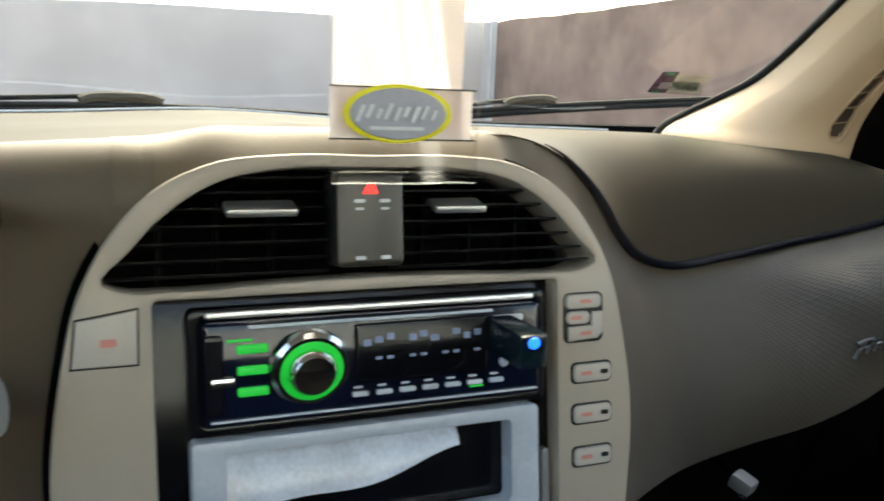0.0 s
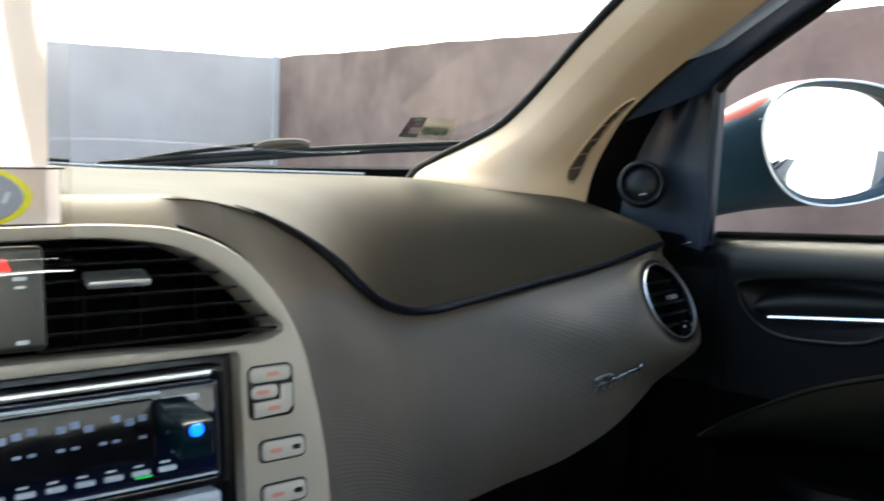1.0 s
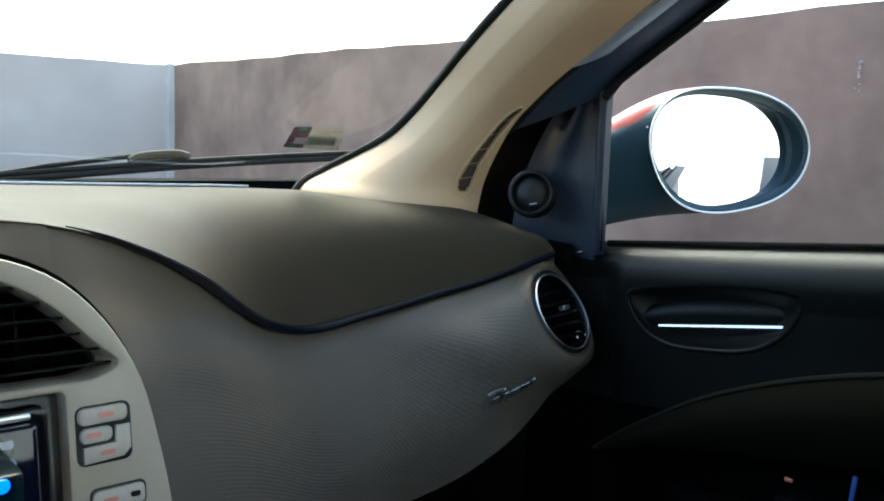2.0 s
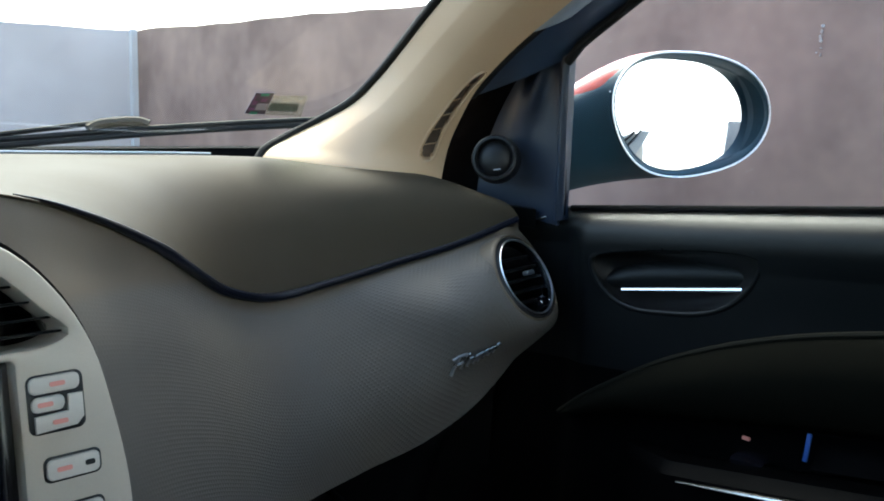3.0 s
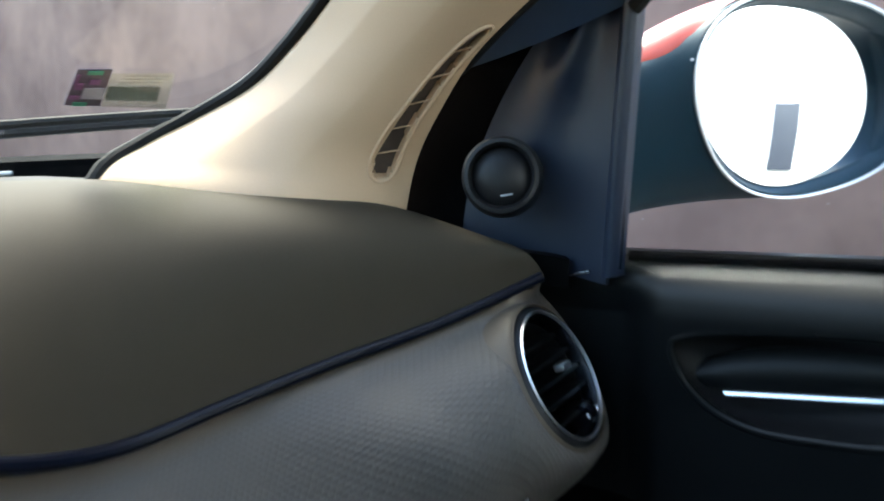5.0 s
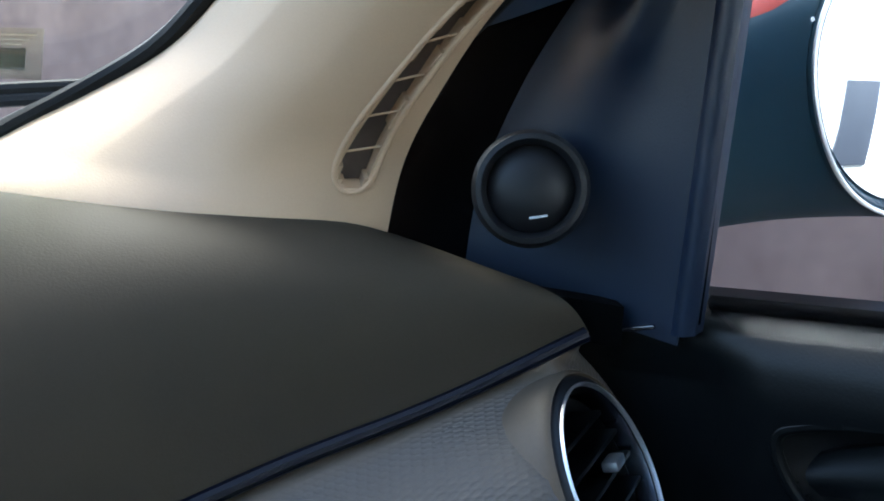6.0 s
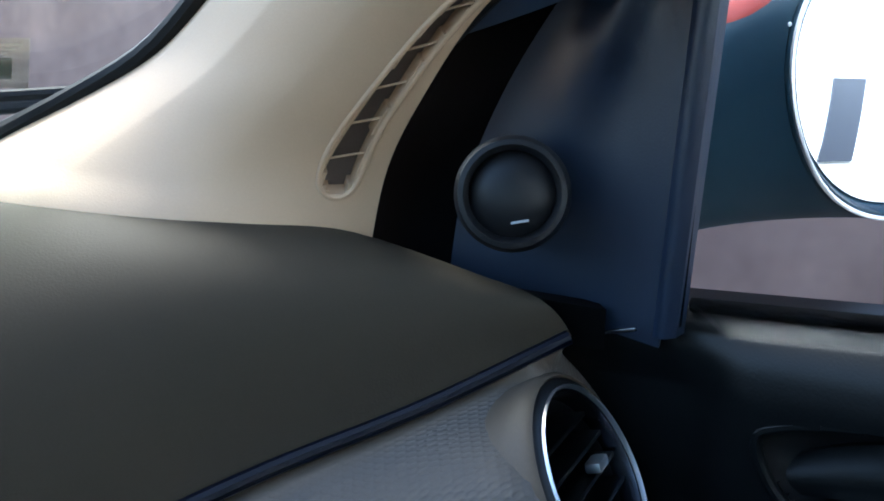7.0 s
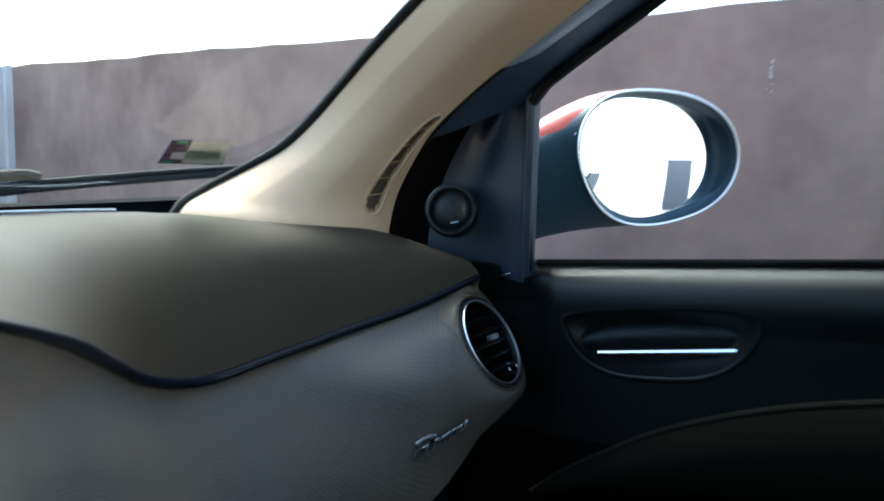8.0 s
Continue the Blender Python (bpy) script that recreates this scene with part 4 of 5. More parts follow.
def pillar_face(u, v, lift=0.0):
    a, b = p_in(u), p_out(u)
    ridge = 0.006 * min(1, v / 0.22) + 0.016 * math.sin(math.pi * v) - 0.005 * max(0.0, v - 0.55) / 0.45
    p = a.lerp(b, v) + Vector((-0.55, -0.68, -0.25)) * (ridge + lift)
    p.z = max(p.z, back_z(p.x) - 0.016)
    return p


SLOT = knots((0.06, 0.10, 0.14, 0.18, 0.22, 0.275), (0.892, 0.877, 0.872, 0.880, 0.897, 0.925))
S0, S1, SW = 0.068, 0.272, 0.044
slot_half = lambda s: max(0.0, 1 - abs(2 * s - 1) ** 9) ** 0.5
in_slot = lambda u, v: S0 < u < S1 and abs(v - SLOT(u)) < SW * slot_half((u - S0) / (S1 - S0))
trim = thing("pillar_trim", (0.6, 0.3, 0.94), "beige plastic windscreen pillar trim with a demister slot", "pillar trim")
part("cover", sheet(pillar_face, 260, 90, lambda u, v: Vector((0.4, 0.5, 0.3)) * 0.012, in_slot), BEIGE, trim, "beige moulded cover")
part("slot_back", sheet(lambda u, v: pillar_face(S0 - 0.006 + (S1 - S0 + 0.012) * u, SLOT(S0 + (S1 - S0) * u) + (SW + 0.01) * (2 * v - 1), -0.010), 30, 3, (0.002, 0.003, 0.001)), material("brown_slot_plastic", (0.10, 0.075, 0.06), 0.6), trim, "brown slot behind the ribs")
ROUND = [0.5 - 0.5 * math.cos(math.pi * q / 36) for q in range(37)]
rim_at = lambda s, side: pillar_face(S0 - 0.002 + (S1 - S0 + 0.004) * s, SLOT(S0 + (S1 - S0) * s) + side * (SW + 0.016) * max(0.08, slot_half(s)), -0.0002)
ring = [rim_at(s, -1) for s in ROUND] + [rim_at(s, 1) for s in ROUND[::-1]]
part("slot_rim", tube(bmesh.new(), ring, 0.0014, 10, True, up=(-0.55, -0.68, -0.25)), BEIGE, trim)
for s in np.linspace(S0 + 0.033, S1 - 0.033, 5):
    a, b = pillar_face(s, SLOT(s) - SW, -0.0015), pillar_face(s + 0.004, SLOT(s) + SW, -0.0015)
    part("rib", tube(bmesh.new(), [a, a.lerp(b, 0.5), b], 0.0006, 6), BEIGE, trim)
part("glass_seal", tube(bmesh.new(), [p_in(t) + Vector((0.004, 0.012, 0.004)) for t in np.linspace(0, 1, 60)], 0.0055, 10), RUBBER, trim, "black rubber glass seal")

# ---- passenger door ----
sill_z = lambda y: 0.918 + 0.104 * (0.184 - y)
drop_x = knots((0, 0.005, 0.018, 0.032, 0.05, 0.10, 0.18, 0.30, 0.52), (0.734, 0.7295, 0.7200, 0.7170, 0.7175, 0.7235, 0.7235, 0.718, 0.71))
door_y = lambda u: 0.30 - 0.75 * u
RC, RL = 0.036, 0.0945
rec_top = lambda y: 0.8945 + 0.14 * (RC - y) - 0.004 * ((y - RC) / RL) ** 2 - 0.006 * abs((y - RC) / RL) ** 8
rec_low = lambda y: rec_top(y) - 0.066 * max(0.0, 1 - abs((y - RC) / RL) ** 3.0) ** 0.6


def door_face(u, v):
    y = door_y(u)
    d = 0.52 * v**1.3
    ahead = min(1, max(0, (y - 0.134) / 0.036))
    ahead = ahead * ahead * (3 - 2 * ahead)
    roll = 0.004 * math.sin(math.pi * min(1, d / 0.06)) * (1 - min(1, max(0, (y - 0.02) / 0.15)))
    return (drop_x(d) - roll + 0.013 * ahead * min(1, max(0, (d - 0.008) / 0.03)), y, sill_z(y) - d)


def in_recess(u, v):
    x, y, z = door_face(u, v)
    return abs(y - RC) < 0.985 * RL and rec_low(y) < z < rec_top(y)


door = thing("passenger_door", (0.72, -0.3, 0.40), "black plastic passenger door inner panel with a chrome handle", "car door")
# Below SPLIT the door panel turns near-black: shade put into the colour.
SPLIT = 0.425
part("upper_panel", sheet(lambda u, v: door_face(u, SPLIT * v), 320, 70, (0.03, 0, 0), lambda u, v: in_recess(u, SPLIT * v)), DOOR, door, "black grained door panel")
part("lower_panel", sheet(lambda u, v: door_face(u, SPLIT + (1 - SPLIT) * v), 60, 30, (0.03, 0, 0)), ARM_SHADE, door, "lower door panel with shade painted in")


def bowl(u, v):
    y = RC + RL * 1.01 * (1 - 2 * u)
    t, b = rec_top(y) + 0.001, rec_low(y) - 0.001
    z = t + (b - t) * v
    return (drop_x(sill_z(y) - z) + 0.036 * (1 - abs(1 - 2 * u) ** 5) * math.sin(math.pi * min(1, 0.02 + v)) ** 0.45, y, z)


part("handle_recess", sheet(bowl, 60, 20, (0.003, 0, 0)), BLACK, door, "shallow handle bowl")
loop = [(y, rec_top(y)) for y in np.linspace(RC + 0.985 * RL, RC - 0.985 * RL, 24)] + [(y, rec_low(y)) for y in np.linspace(RC - 0.985 * RL, RC + 0.985 * RL, 30)]
for _ in range(3):
    loop = [(a[0] + (b[0] - a[0]) * w, a[1] + (b[1] - a[1]) * w) for a, b in zip(loop, loop[1:] + loop[:1]) for w in (0.25, 0.75)]
part("recess_rim", tube(bmesh.new(), [(drop_x(sill_z(y) - z) + 0.0018, y, z) for y, z in loop], 0.0031, 10, True, up=(1, 0, 0)), DOOR, door)
H0, H1 = Vector((0.7365, 0.105, 0.8390)), Vector((0.7538, -0.040, 0.8626))
part("pull_handle", sheet(lambda u, v: H0.lerp(H1, -0.14 + 1.24 * u) + Vector((0.006 * v - 0.004 * math.sin(math.pi * v), 0, 0.003 + (0.027 - 0.012 * abs(2 * u - 1) ** 3) * v)), 30, 8, (0.008, 0, 0)), DOOR, door, "black pull handle")
part("chrome_bar", tube(bmesh.new(), [H0.lerp(H1, t) + Vector((-0.002, 0, 0)) for t in np.linspace(0.045, 0.965, 12)], lambda t: 0.0025 + 0.0007 * t, 8), CHROME, door, "slim chrome handle edge")
AY = (-0.95, -0.5, -0.22, -0.15, -0.095, -0.03, 0.03, 0.078, 0.12, 0.148)
ins_top = knots(AY, (0.955, 0.920, 0.866, 0.851, 0.836, 0.812, 0.783, 0.752, 0.722, 0.698))
ins_low = knots(AY, (0.82, 0.80, 0.779, 0.765, 0.754, 0.741, 0.728, 0.717, 0.702, 0.695))


def insert(u, v):
    y = 0.148 - 0.590 * u
    return (0.706 - 0.022 * math.sin(math.pi * v) ** 0.6 * min(1, 8 * u + 0.1), y, ins_top(y) + (ins_low(y) - ins_top(y)) * v)


part("insert_pad", sheet(insert, 70, 16, (0.02, 0, 0)), FABRIC, door, "dark brown fabric insert")
part("insert_piping", tube(bmesh.new(), [(0.704, y, ins_top(y)) for y in np.linspace(0.148, -0.44, 50)], 0.003, 8), PIPING, door)
arm_z = lambda y: 0.6845 - 0.176 * y


def arm_face(u, v):
    y = 0.06 - 0.49 * u
    a = min(1, 6 * u + 0.15)
    prof = ((0.0, 0.0), (0.35, 0.006), (0.75, 0.004), (0.97, -0.006), (1.0, -0.03), (0.9, -0.08), (0.6, -0.13))
    k = v * (len(prof) - 1)
    i = min(int(k), len(prof) - 2)
    w, h = [p + (q - p) * (k - i) for p, q in zip(prof[i], prof[i + 1])]
    return (0.712 - 0.05 * a * w, y, arm_z(y) + 0.012 + h)


part("armrest", sheet(arm_face, 50, 24, (0.01, 0, -0.002)), ARM_SHADE, door, "black padded armrest")
part("chrome_strip", tube(bmesh.new(), [(0.6605, y, arm_z(y) + 0.002) for y in np.linspace(-0.025, -0.25, 20)], (lambda t: 0.0014 + 0.0020 * min(1, 2 * t)), 8, flat=0.8), CHROME, door, "chrome armrest strip")
part("window_switch", box(bmesh.new(), (0.02, 0.03, 0.008), pose(0.70, -0.075, 0.7175, 0, -10, 0), 0.002), BLACK_GLOSS, door)
part("switch_lamp", box(bmesh.new(), (0.003, 0.007, 0.003), pose(0.7015, -0.068, 0.7365), 0.0005), RED_ICON, door, "tiny red lamp")
# This edge is no lamp; its faint glow paints blue light on it.
part("grip_edge", box(bmesh.new(), (0.003, 0.004, 0.026), pose(0.6985, -0.124, 0.7465, 4, 0, 0), 0.0012), BLUE_EDGE, door, "grip edge with blue light painted in as a glow")
part("grip_cup", sheet(lambda u, v: (0.699 + 0.012 * math.sin(math.pi * v), -0.128 - 0.17 * u, 0.760 + 0.03 * u - 0.032 * v), 14, 6, (0.003, 0, 0)), TRIM_BLACK, door)

# window surround, divider and sail panel
g_edge = spline([(0.695, 0.160, 1.076), (0.6925, 0.146, 1.090), (0.690, 0.114, 1.110), (0.687, 0.062, 1.141), (0.675, -0.05, 1.203), (0.655, -0.22, 1.28), (0.64, -0.45, 1.325), (0.635, -0.95, 1.345)])
f_in = spline([(0.664, 0.262, 1.035), (0.656, 0.206, 1.075), (0.646, 0.150, 1.105), (0.640, 0.100, 1.130), (0.628, -0.02, 1.20), (0.612, -0.15, 1.285), (0.605, -0.40, 1.355), (0.60, -0.95, 1.375)])
part("window_surround", sheet(lambda u, v: f_in(u).lerp(g_edge(u), v) + Vector((-0.6, -0.3, -0.4)) * 0.006 * math.sin(math.pi * v), 60, 10, (0.02, 0.01, 0.01)), SAIL, door, "black window surround with blue glare painted in")
# Strip added to paint the bluish sky light on the pillar's outer flank.
part("sky_lit_strip", sheet(lambda u, v: f_in(0.10 + 0.9 * u).lerp(g_edge(0.10 + 0.9 * u), -0.10 + 0.42 * v) + Vector((-0.6, -0.3, -0.4)) * (0.004 + 0.005 * math.sin(math.pi * v)), 60, 8, (0.004, 0.002, 0.002)), SKY_LIT_EDGE, door, "blue grey strip painting sky light on the pillar flank")
part("frame_seal", tube(bmesh.new(), [g_edge(t) + Vector((0.0, -0.003, -0.003)) for t in np.linspace(0, 1, 50)], 0.005, 8), RUBBER, door)
part("door_seal", tube(bmesh.new(), [f_in(t) + Vector((-0.002, 0.0, 0.002)) for t in np.linspace(0, 1, 50)], 0.006, 8), RUBBER, door)
part("divider", sheet(lambda u, v: Vector((0.7150, 0.179, 0.905)).lerp(Vector((0.6938, 0.165, 1.086)), u) + Vector((-0.0035 * math.sin(math.pi * v), -0.011 * v, 0.002 * v)), 12, 6, (0.010, 0, 0)), SAIL_DARK, door, "upright window divider")
part("divider_seal", tube(bmesh.new(), [Vector((0.718, 0.170, 0.912)).lerp(Vector((0.698, 0.158, 1.088)), t) for t in np.linspace(0, 1, 10)], 0.003, 8), TRIM_BLACK, door)
part("sill_seal", tube(bmesh.new(), [(0.7315, y, sill_z(y) - 0.0004) for y in np.linspace(0.168, -0.45, 40)], 0.0034, 12), TRIM_BLACK, door, "black window sill seal")
s_left = spline([(0.668, 0.345, 0.915), (0.672, 0.340, 0.97), (0.670, 0.310, 1.02), (0.664, 0.262, 1.06), (0.668, 0.222, 1.088)])


def sail_face(u, v):
    a, b = s_left(u), Vector((0.7165, 0.176, 0.900)).lerp(Vector((0.6955, 0.163, 1.084)), u)
    p = a.lerp(b, v) + Vector((0.018 * math.sin(math.pi * v), 0.006 * math.sin(math.pi * v), 0))
    swell = 0.010 * math.exp(-(((p - Vector((0.682, 0.235, 0.968))).length / 0.036) ** 2))
    crease = 0.011 * math.exp(-(((v - 0.60 - 0.08 * u) / 0.11) ** 2)) * min(1, max(0, (u - 0.35) / 0.35))
    return p + Vector((-0.85, -0.5, 0)) * (swell + crease)


sail_edge = lambda u: 0.37 + 0.06 * u
part("sail_panel", sheet(lambda u, v: sail_face(u, sail_edge(u) + (1 - sail_edge(u)) * v), 50, 40, (0.012, 0.004, 0)), SAIL_DARK, door, "black triangular mirror panel with blue glare painted in")
# Seal widened in black to paint the shade on the mirror panel's left side.
part("gap_seal_shade", sheet(lambda u, v: sail_face(u, (sail_edge(u) + 0.12) * v) + Vector((0.006, 0.008, 0)) + Vector((-0.85, -0.5, 0)) * 0.008 * math.sin(math.pi * v), 30, 12, (0.006, 0.004, 0)), TRIM_BLACK, door, "black seal strip widened over the mirror panel's shaded side")
part("clip_mark", box(bmesh.new(), (0.002, 0.016, 0.002), pose(0.709, 0.192, 0.9065, -18, 0, 0), 0.0006), GUNMETAL, door)
part("sail_foot", sheet(lambda u, v: (0.664 + 0.045 * u, 0.305 - 0.105 * u - 0.010 * v * (1 - u), 0.923 - 0.02 * v - 0.008 * u), 10, 4, (0.01, 0.01, 0)), ARM_SHADE, door)
window_2 = pane("window_pane", sheet(lambda u, v: g_edge(u) * v + Vector((0.722, 0.168 - 1.12 * u, sill_z(0.168 - 1.12 * u) - 0.01)) * (1 - v), 40, 16, (0.003, 0, 0)), (-1, 0, 0), door, "clear side window glass")
window_2.visible_shadow = False

TW = facing((0.6705, 0.2305, 0.970), -58.2, 9)
tweeter = thing("tweeter", (0.673, 0.23, 0.945), "round black tweeter speaker in the mirror panel", "speaker")
part("ring", lathe(bmesh.new(), [(0.0268, -0.016), (0.0258, -0.002), (0.0238, 0.003), (0.0215, 0.0035), (0.0198, 0.001), (0.0192, -0.003)], TW, 48), BLACK, tweeter)
part("grille", lathe(bmesh.new(), [(0.0195, -0.004), (0.017, -0.001), (0.010, 0.002), (0.0, 0.003)], TW, 40), BLACK, tweeter, "domed black grille")
part("mark", box(bmesh.new(), (0.008, 0.0012, 0.0008), TW @ pose(0.004, -0.012, 0.0012, 0, 0, 12), 0.0003), SILVER, tweeter)

# ---- door mirror ----
MM = facing((0.8376, 0.0947, 1.0245), -33.0, -2.1)
RIM_WAVES = (0.08092, -0.0003, 0.00074, 0.01583, -0.00134, 0.00312, 0.0027, 0.00016, -0.00262, 0.00165, 0.00108, -0.00074, -0.00076)
GLASS_WAVES = (0.07158, -0.00236, 0.00392, 0.01518, -0.00126, 0.00275, 0.00459, 0.00048, -0.00246, 0.00174, 0.00113, -0.00104, -0.00022)


def egg(waves):
    """The radius of a rounded, lopsided oval without hollows, as a function of the angle."""
    turn = np.linspace(0, 2 * math.pi, 360, endpoint=False)
    r = waves[0] + sum(waves[2 * k - 1] * np.cos(k * turn) + waves[2 * k] * np.sin(k * turn) for k in range(1, 7))
    flat = [Vector((p * math.cos(a), p * math.sin(a))) for p, a in zip(r, turn)]
    hull = [flat[k] for k in geometry.convex_hull_2d(flat)]
    around = sorted((math.atan2(p.y, p.x) % (2 * math.pi), p) for p in hull)
    edge = []
    for (a, p), (b, q) in zip(around, around[1:] + around[:1]):
        edge += [p.lerp(q, k / 30) for k in range(30)]
    edge.sort(key=lambda p: math.atan2(p.y, p.x) % (2 * math.pi))
    r = np.interp(turn, [math.atan2(p.y, p.x) % (2 * math.pi) for p in edge], [p.length for p in edge], period=2 * math.pi)
    for _ in range(60):
        r = 0.5 * r + 0.25 * (np.roll(r, 3) + np.roll(r, -3))
    return lambda a: float(np.interp(a % (2 * math.pi), turn, r, period=2 * math.pi))


rim_radius, glass_radius = egg(RIM_WAVES), egg(GLASS_WAVES)


def mirror_rim(a, grow=0.0, h=0.0):
    r = rim_radius(a) * (1 - 0.02 * max(0.0, math.cos(a))) + grow
    return MM @ Vector((r * math.cos(a), r * math.sin(a), h))


GM = facing((0.8420, 0.1038, 1.0219), -27.7, 0.5)
TURN = [2 * math.pi * q / 96 for q in range(96)]


def glass_at(a, s=1.0, h=0.0):
    r = glass_radius(a) * s
    return GM @ Vector((r * math.cos(a) * (1.0 + 0.20 * max(0.0, math.cos(a))), r * math.sin(a), h - r * r / 1.6))


def loft(rings, caps=()):
    """Joins closed rings of equally many places into a skin; caps names the ends to close."""
    bm = bmesh.new()
    vs = [[bm.verts.new(p) for p in ring] for ring in rings]
    n = len(vs[0])
    for A, B in zip(vs[:-1], vs[1:]):
        for q in range(n):
            bm.faces.new((A[q], A[(q + 1) % n], B[(q + 1) % n], B[q]))
    for end in caps:
        bm.faces.new(vs[end])
    return bm


mirror = thing("door_mirror", (0.85, 0.15, 0.95), "oval door mirror with a dark bezel and orange red cover", "mirror")
ROOT = Vector((0.742, 0.222, 0.974))
ROOT_X, BACKWARD = Vector((0.80, -0.60, 0)), MM.to_3x3() @ Vector((0, 0, -1))


def shell_at(a, t, up=0.0, out=0.0):
    """The housing's skin: from the rim (t = 0) bulging round the back to the stub at the door (t = 1)."""
    rim = mirror_rim(a, 0.0006 + out, -0.003)
    stub = ROOT + ROOT_X * 0.030 * math.cos(a) + Vector((0, 0, 0.052 * math.sin(a)))
    ease = t ** 1.15
    p = rim.lerp(stub, ease) + BACKWARD * (0.075 * math.sin(math.pi * t) ** 0.8 * (0.55 + 0.45 * math.cos(a)))
    return p + Vector((0, 0, up * math.sin(math.pi * min(1, 1.25 * t)) * max(0.0, math.sin(a)) ** 0.7))


part("bezel", loft([[mirror_rim(a, 0.0004, -0.004) for a in TURN], [mirror_rim(a, -0.0012, 0.0004) for a in TURN], [mirror_rim(a, -0.0032, 0.0002) for a in TURN], [mirror_rim(a, -0.0045, -0.002).lerp(glass_at(a, 1.005, -0.0005), 0.12) for a in TURN], [mirror_rim(a, -0.0045, -0.004).lerp(glass_at(a, 1.005, -0.0005), 0.6) for a in TURN], [glass_at(a, 1.006, -0.0012) for a in TURN], [glass_at(a, 0.985, -0.003) for a in TURN]]), HAZE_TEAL, mirror, "dark plastic mirror bezel")
# Metal ring added to paint the glare along the bezel's glossy edge.
part("rim", tube(bmesh.new(), [mirror_rim(a, -0.0006, 0.0006) for a in TURN], 0.0012, 8, True, up=MM.to_3x3() @ Vector((0, 0, 1))), SATIN, mirror, "bright ring painting the glare on the glossy mirror edge")
SHELL_T = [k / 14 for k in range(15)]
part("housing", loft([[shell_at(a, t) for a in TURN] for t in SHELL_T], (-1,)), HAZE_TEAL, mirror, "dark mirror housing with blue haze painted in")
upper = [math.pi * (0.02 + 1.02 * k / 40) for k in range(41)]
bm = sheet(lambda u, v: shell_at(upper[round(40 * u)], 0.02 + 0.86 * v, 0.0070, 0.0028 * min(1, 6 * v)) + BACKWARD * (0.003 + 0.008 * v), 40, 14, BACKWARD * 0.002)
part("cover", bm, RED_PAINT, mirror, "orange red painted cover")
part("housing_seam", tube(bmesh.new(), [shell_at(math.pi * 1.06, t) - BACKWARD * 0.0002 for t in np.linspace(0.55, 0.98, 10)], 0.0008, 6), SILVER, mirror, "pale joint line of the housing")
# Small pale spot just outside the rim.
part("housing_spot", lathe(bmesh.new(), [(0.0, 0.0006), (0.0009, 0.0004), (0.0011, 0.0)], Matrix.Translation(mirror_rim(math.pi * 0.93, 0.004, 0.0004)) @ MM.to_3x3().to_4x4(), 10), PRINT, mirror)
MIRROR = material("mirror_silver", (0.92, 0.94, 0.96), 0.015, 1.0, vary=0.0, bump=0.0)
part("mirror_glass", loft([[glass_at(a, 1.0, -0.003) for a in TURN]] + [[glass_at(a, s) for a in TURN] for s in (1.0, 0.9, 0.75, 0.6, 0.45, 0.3, 0.15, 0.02)], (0, -1)), MIRROR, mirror, "silvered mirror glass")

# ---- wipers, sticker and hanging packet ----
def wiper(course, hump):
    """course: where the blade lies, as (x, y) pairs on the glass; hump: how far along the arm's connector sits."""
    run = spline([(x, y, 0) for x, y in course])
    at = lambda t, lift: on_glass(run(t).x, run(t).y, lift)
    w = thing("wiper", at(0, 0.01), "black wiper blade lying along the windscreen foot", "wiper", "windscreen wipers")
    part("blade", tube(bmesh.new(), [at(t, 0.006) for t in np.linspace(0, 1, 30)], 0.0036, 8), RUBBER, w)
    part("spine", tube(bmesh.new(), [at(t, 0.013) for t in np.linspace(0.02, 0.98, 30)], 0.0036, 8), RUBBER, w)
    part("connector", tube(bmesh.new(), [at(t, 0.024 - 0.006 * (2 * (t - hump) / 0.14) ** 4) for t in np.linspace(hump - 0.07, hump + 0.07, 9)], 0.0075, 8, flat=0.8), FADED, w, "faded grey blade connector")
    part("arm", tube(bmesh.new(), [at(hump, 0.026), at(max(0, hump - 0.25), 0.020), at(max(0, hump - 0.45), 0.010)], 0.003, 8), RUBBER, w)
    return w


FADED = material("faded_grey_plastic", (0.05, 0.043, 0.033), 0.8, bump=0.3, spec=0.2)
wiper([(0.19, 0.638), (0.34, 0.592), (0.43, 0.560), (0.54, 0.520), (0.64, 0.482)], 0.47)
wiper([(-0.45, 0.60), (-0.25, 0.622), (-0.08, 0.628), (0.08, 0.632), (0.18, 0.634)], 0.58)

sticker = thing("windscreen_sticker", on_glass(0.52, 0.46), "small purple and pale sticker on the windscreen glass", "sticker")


LEAF = ((0.5115, 0.4825), (0.535, 0.478), (0.503, 0.444), (0.523, 0.438))


def leaf(a, b):
    """A place on the sticker's dark field: a across it, b up it."""
    low = Vector(LEAF[0]).lerp(Vector(LEAF[1]), a)
    return low.lerp(Vector(LEAF[2]).lerp(Vector(LEAF[3]), a), b)


def glass_patch(a0, b0, a1, b1, lift):
    return sheet(lambda u, v: on_glass(*leaf(a0 + (a1 - a0) * u, b0 + (b1 - b0) * v), lift), 6, 6, (0, -0.0002, -0.0004))


part("dark_field", glass_patch(0, 0, 1, 1, -0.002), STICKER, sticker)
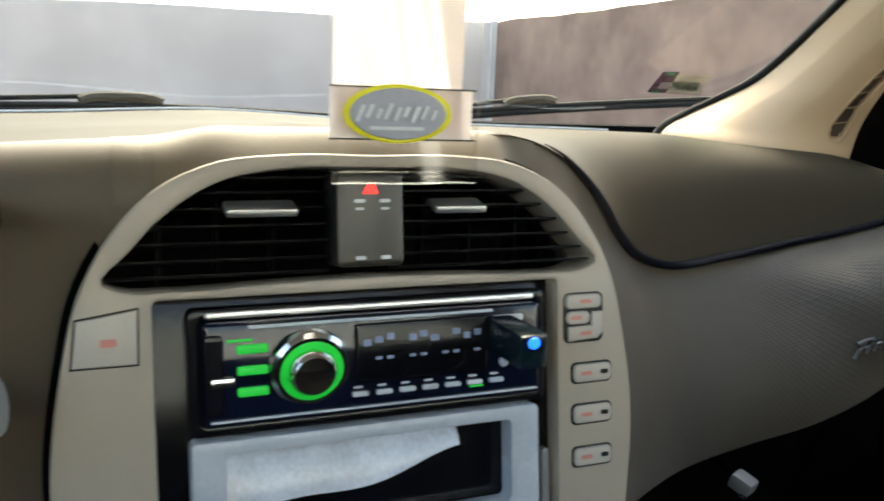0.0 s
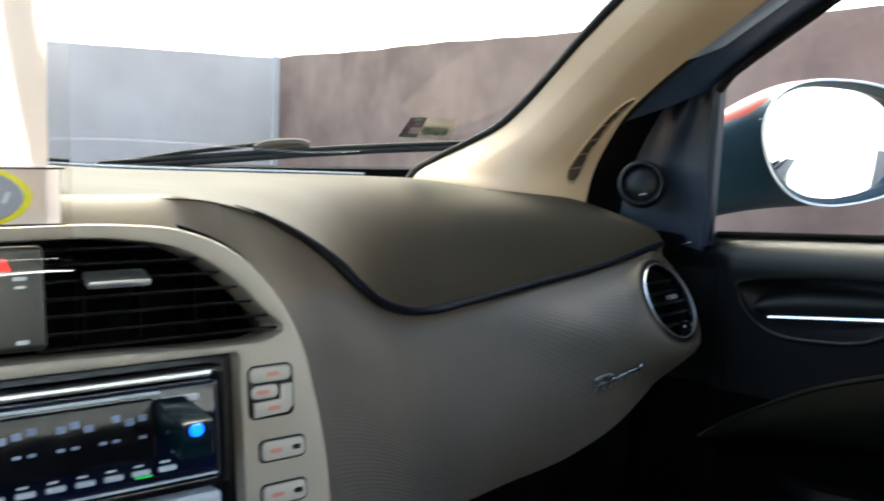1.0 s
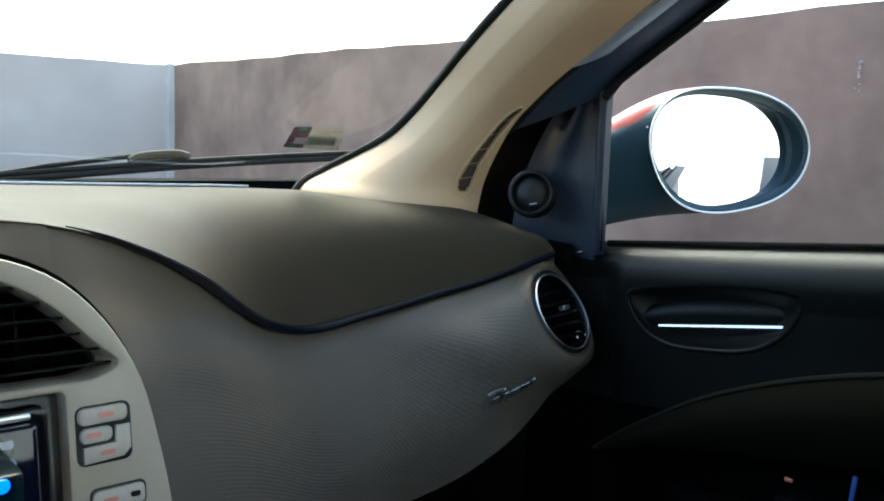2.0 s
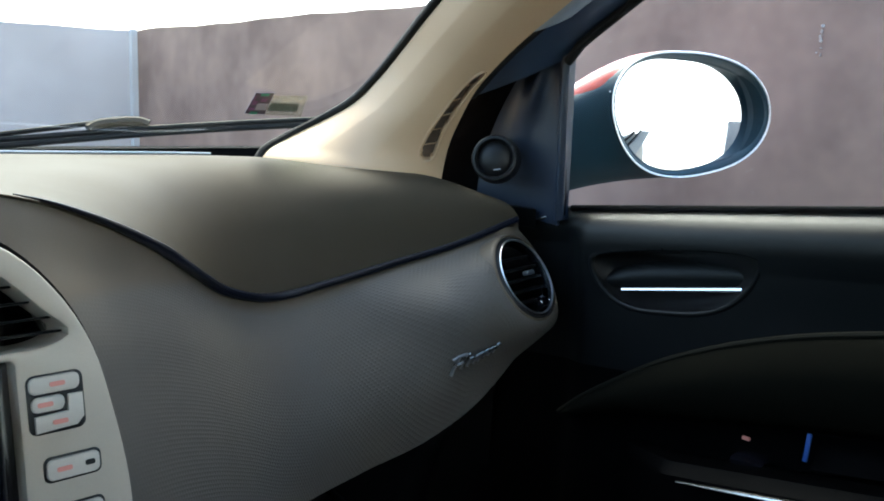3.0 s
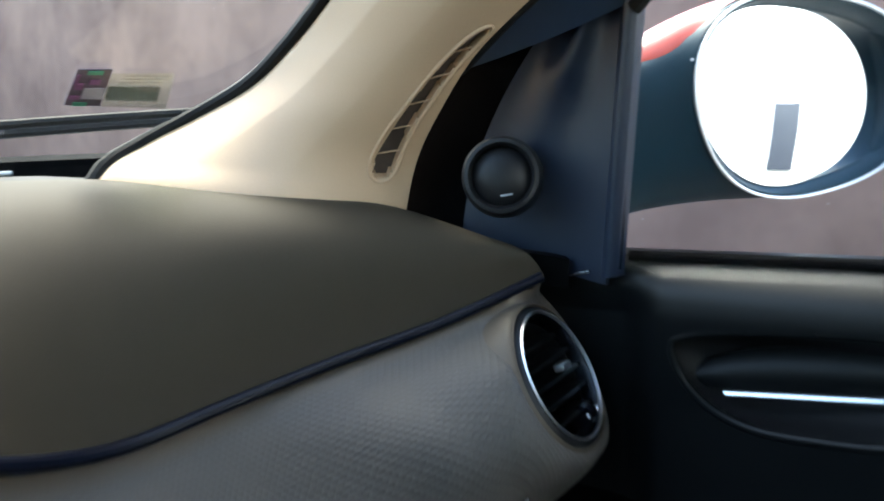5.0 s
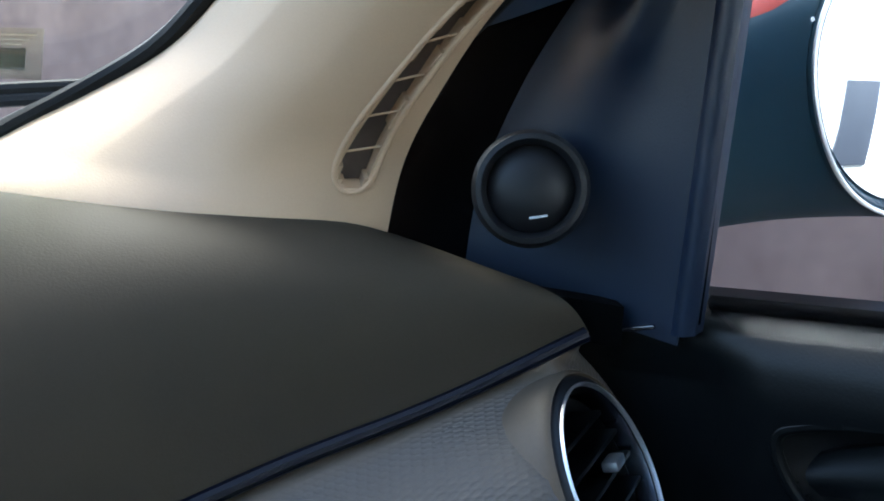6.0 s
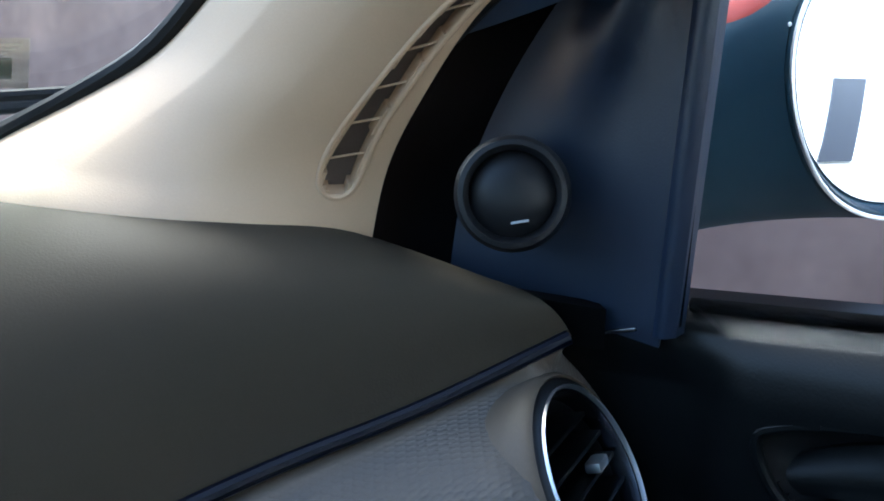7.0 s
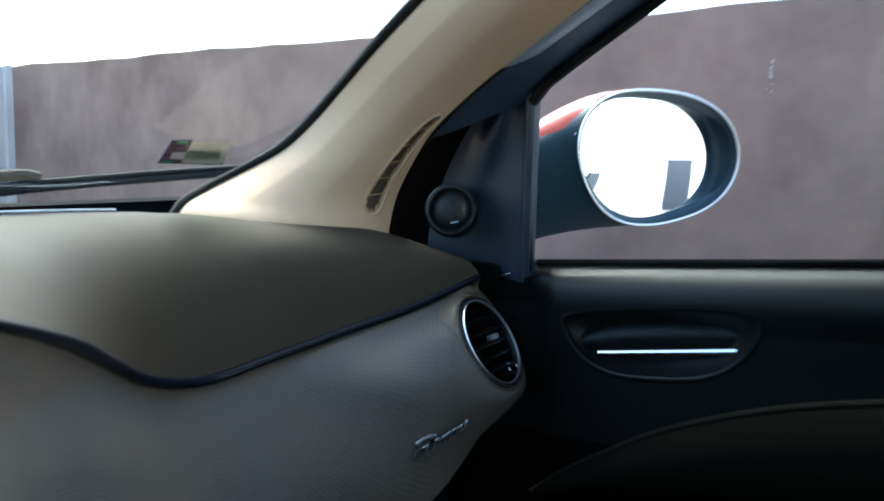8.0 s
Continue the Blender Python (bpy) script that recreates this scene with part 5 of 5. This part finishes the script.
for a, b, w, h, mat in ((0.2, 0.01, 0.38, 0.10, STICKER_GREEN), (0.30, 0.88, 0.45, 0.09, STICKER_GREEN), (0.03, 0.20, 0.30, 0.10, STICKER_PINK), (0.08, 0.48, 0.22, 0.16, STICKER_PINK), (0.45, 0.62, 0.30, 0.12, STICKER_PINK), (0.02, 0.60, 0.10, 0.28, STICKER_PINK)):
    part("foil_mark", glass_patch(a, b, a + w, b + h, -0.0028), mat, sticker)
part("grey_print", glass_patch(0.36, 0.22, 0.95, 0.52, -0.0028), GREY_PRINT, sticker)
part("pale_field", glass_patch(1.02, -0.02, 2.95, 0.88, -0.002), STICKER_PALE, sticker)
part("faded_print", glass_patch(1.05, 0.18, 2.60, 0.56, -0.0026), STICKER_FADED, sticker)
for k in range(3):
    part("faded_print", glass_patch(1.25 + 0.1 * k, 0.62 + 0.08 * k, 2.5 + 0.15 * k, 0.65 + 0.08 * k, -0.0026), STICKER_FADED, sticker)
packet = thing("hanging_packet", (-0.025, -0.11, 0.966), "clear plastic packet with an oval printed label hanging down", "packet")
TX0, TX1, TY = -0.054, 0.002, -0.110
bend = lambda u, v: TY + 0.004 * math.sin(2.6 * v + 1) + 0.0015 * math.sin(9 * u + 5 * v)
part("sleeve", sheet(lambda u, v: (TX0 + (TX1 - TX0) * u + 0.003 * (1 - v), bend(u, v), 0.9665 + 0.19 * v), 14, 40, (0, 0.0008, 0)), SLEEVE, packet, "clear wrinkled plastic sleeve")
part("card", sheet(lambda u, v: (TX0 + 0.004 + 0.048 * u, bend(u, 0.14 + 0.8 * v) + 0.002, 0.985 + 0.15 * v), 8, 30, (0, 0.0006, 0)), CARD, packet, "pale printed card")
part("header_strip", sheet(lambda u, v: (TX0 + 0.002 + 0.053 * u, bend(u, 0.1 + 0.1 * v) - 0.0012, 0.9825 + 0.018 * v), 8, 4, (0, 0.0004, 0)), CARD, packet)
for z in (0.9825, 1.0005):
    part("printed_line", box(bmesh.new(), (0.055, 0.0005, 0.0006), pose(-0.0255, TY + 0.0008, z)), BLACK, packet)
part("oval", lathe(bmesh.new(), [(0.0, 0.0004), (0.0195, 0.0004), (0.0205, 0.0)], facing((-0.028, TY + 0.0005, 0.9915), 0, 0), 40, 0.5), YELLOW, packet, "yellow oval label")
part("oval_field", lathe(bmesh.new(), [(0.0, 0.001), (0.0175, 0.001), (0.018, 0.0004)], facing((-0.028, TY + 0.0003, 0.9915), 0, 0), 40, 0.5), GREY_PRINT, packet, "grey oval centre")
for k in range(9):
    x = -0.0425 + 0.0034 * k
    part("printed_bar", box(bmesh.new(), (0.0014, 0.0004, 0.0062 - 0.0012 * (k % 3)), pose(x, TY - 0.0012, 0.9915 + 0.0008 * (k % 2), 0, 24, 0)), PRINT, packet)
part("printed_bar", box(bmesh.new(), (0.020, 0.0004, 0.0012), pose(-0.029, TY - 0.0012, 0.9865)), PRINT, packet)
part("lower_band", sheet(lambda u, v: (TX0 + 0.003 + 0.052 * u, bend(u, 0.02 * v) - 0.0008, 0.967 + 0.004 * v), 8, 3, (0, 0.0004, 0)), SLEEVE, packet)
part("cord", tube(bmesh.new(), [(-0.026, -0.108, 1.155), (-0.02, -0.107, 1.25), (-0.01, -0.10, 1.35)], 0.0008, 6), PRINT, packet)
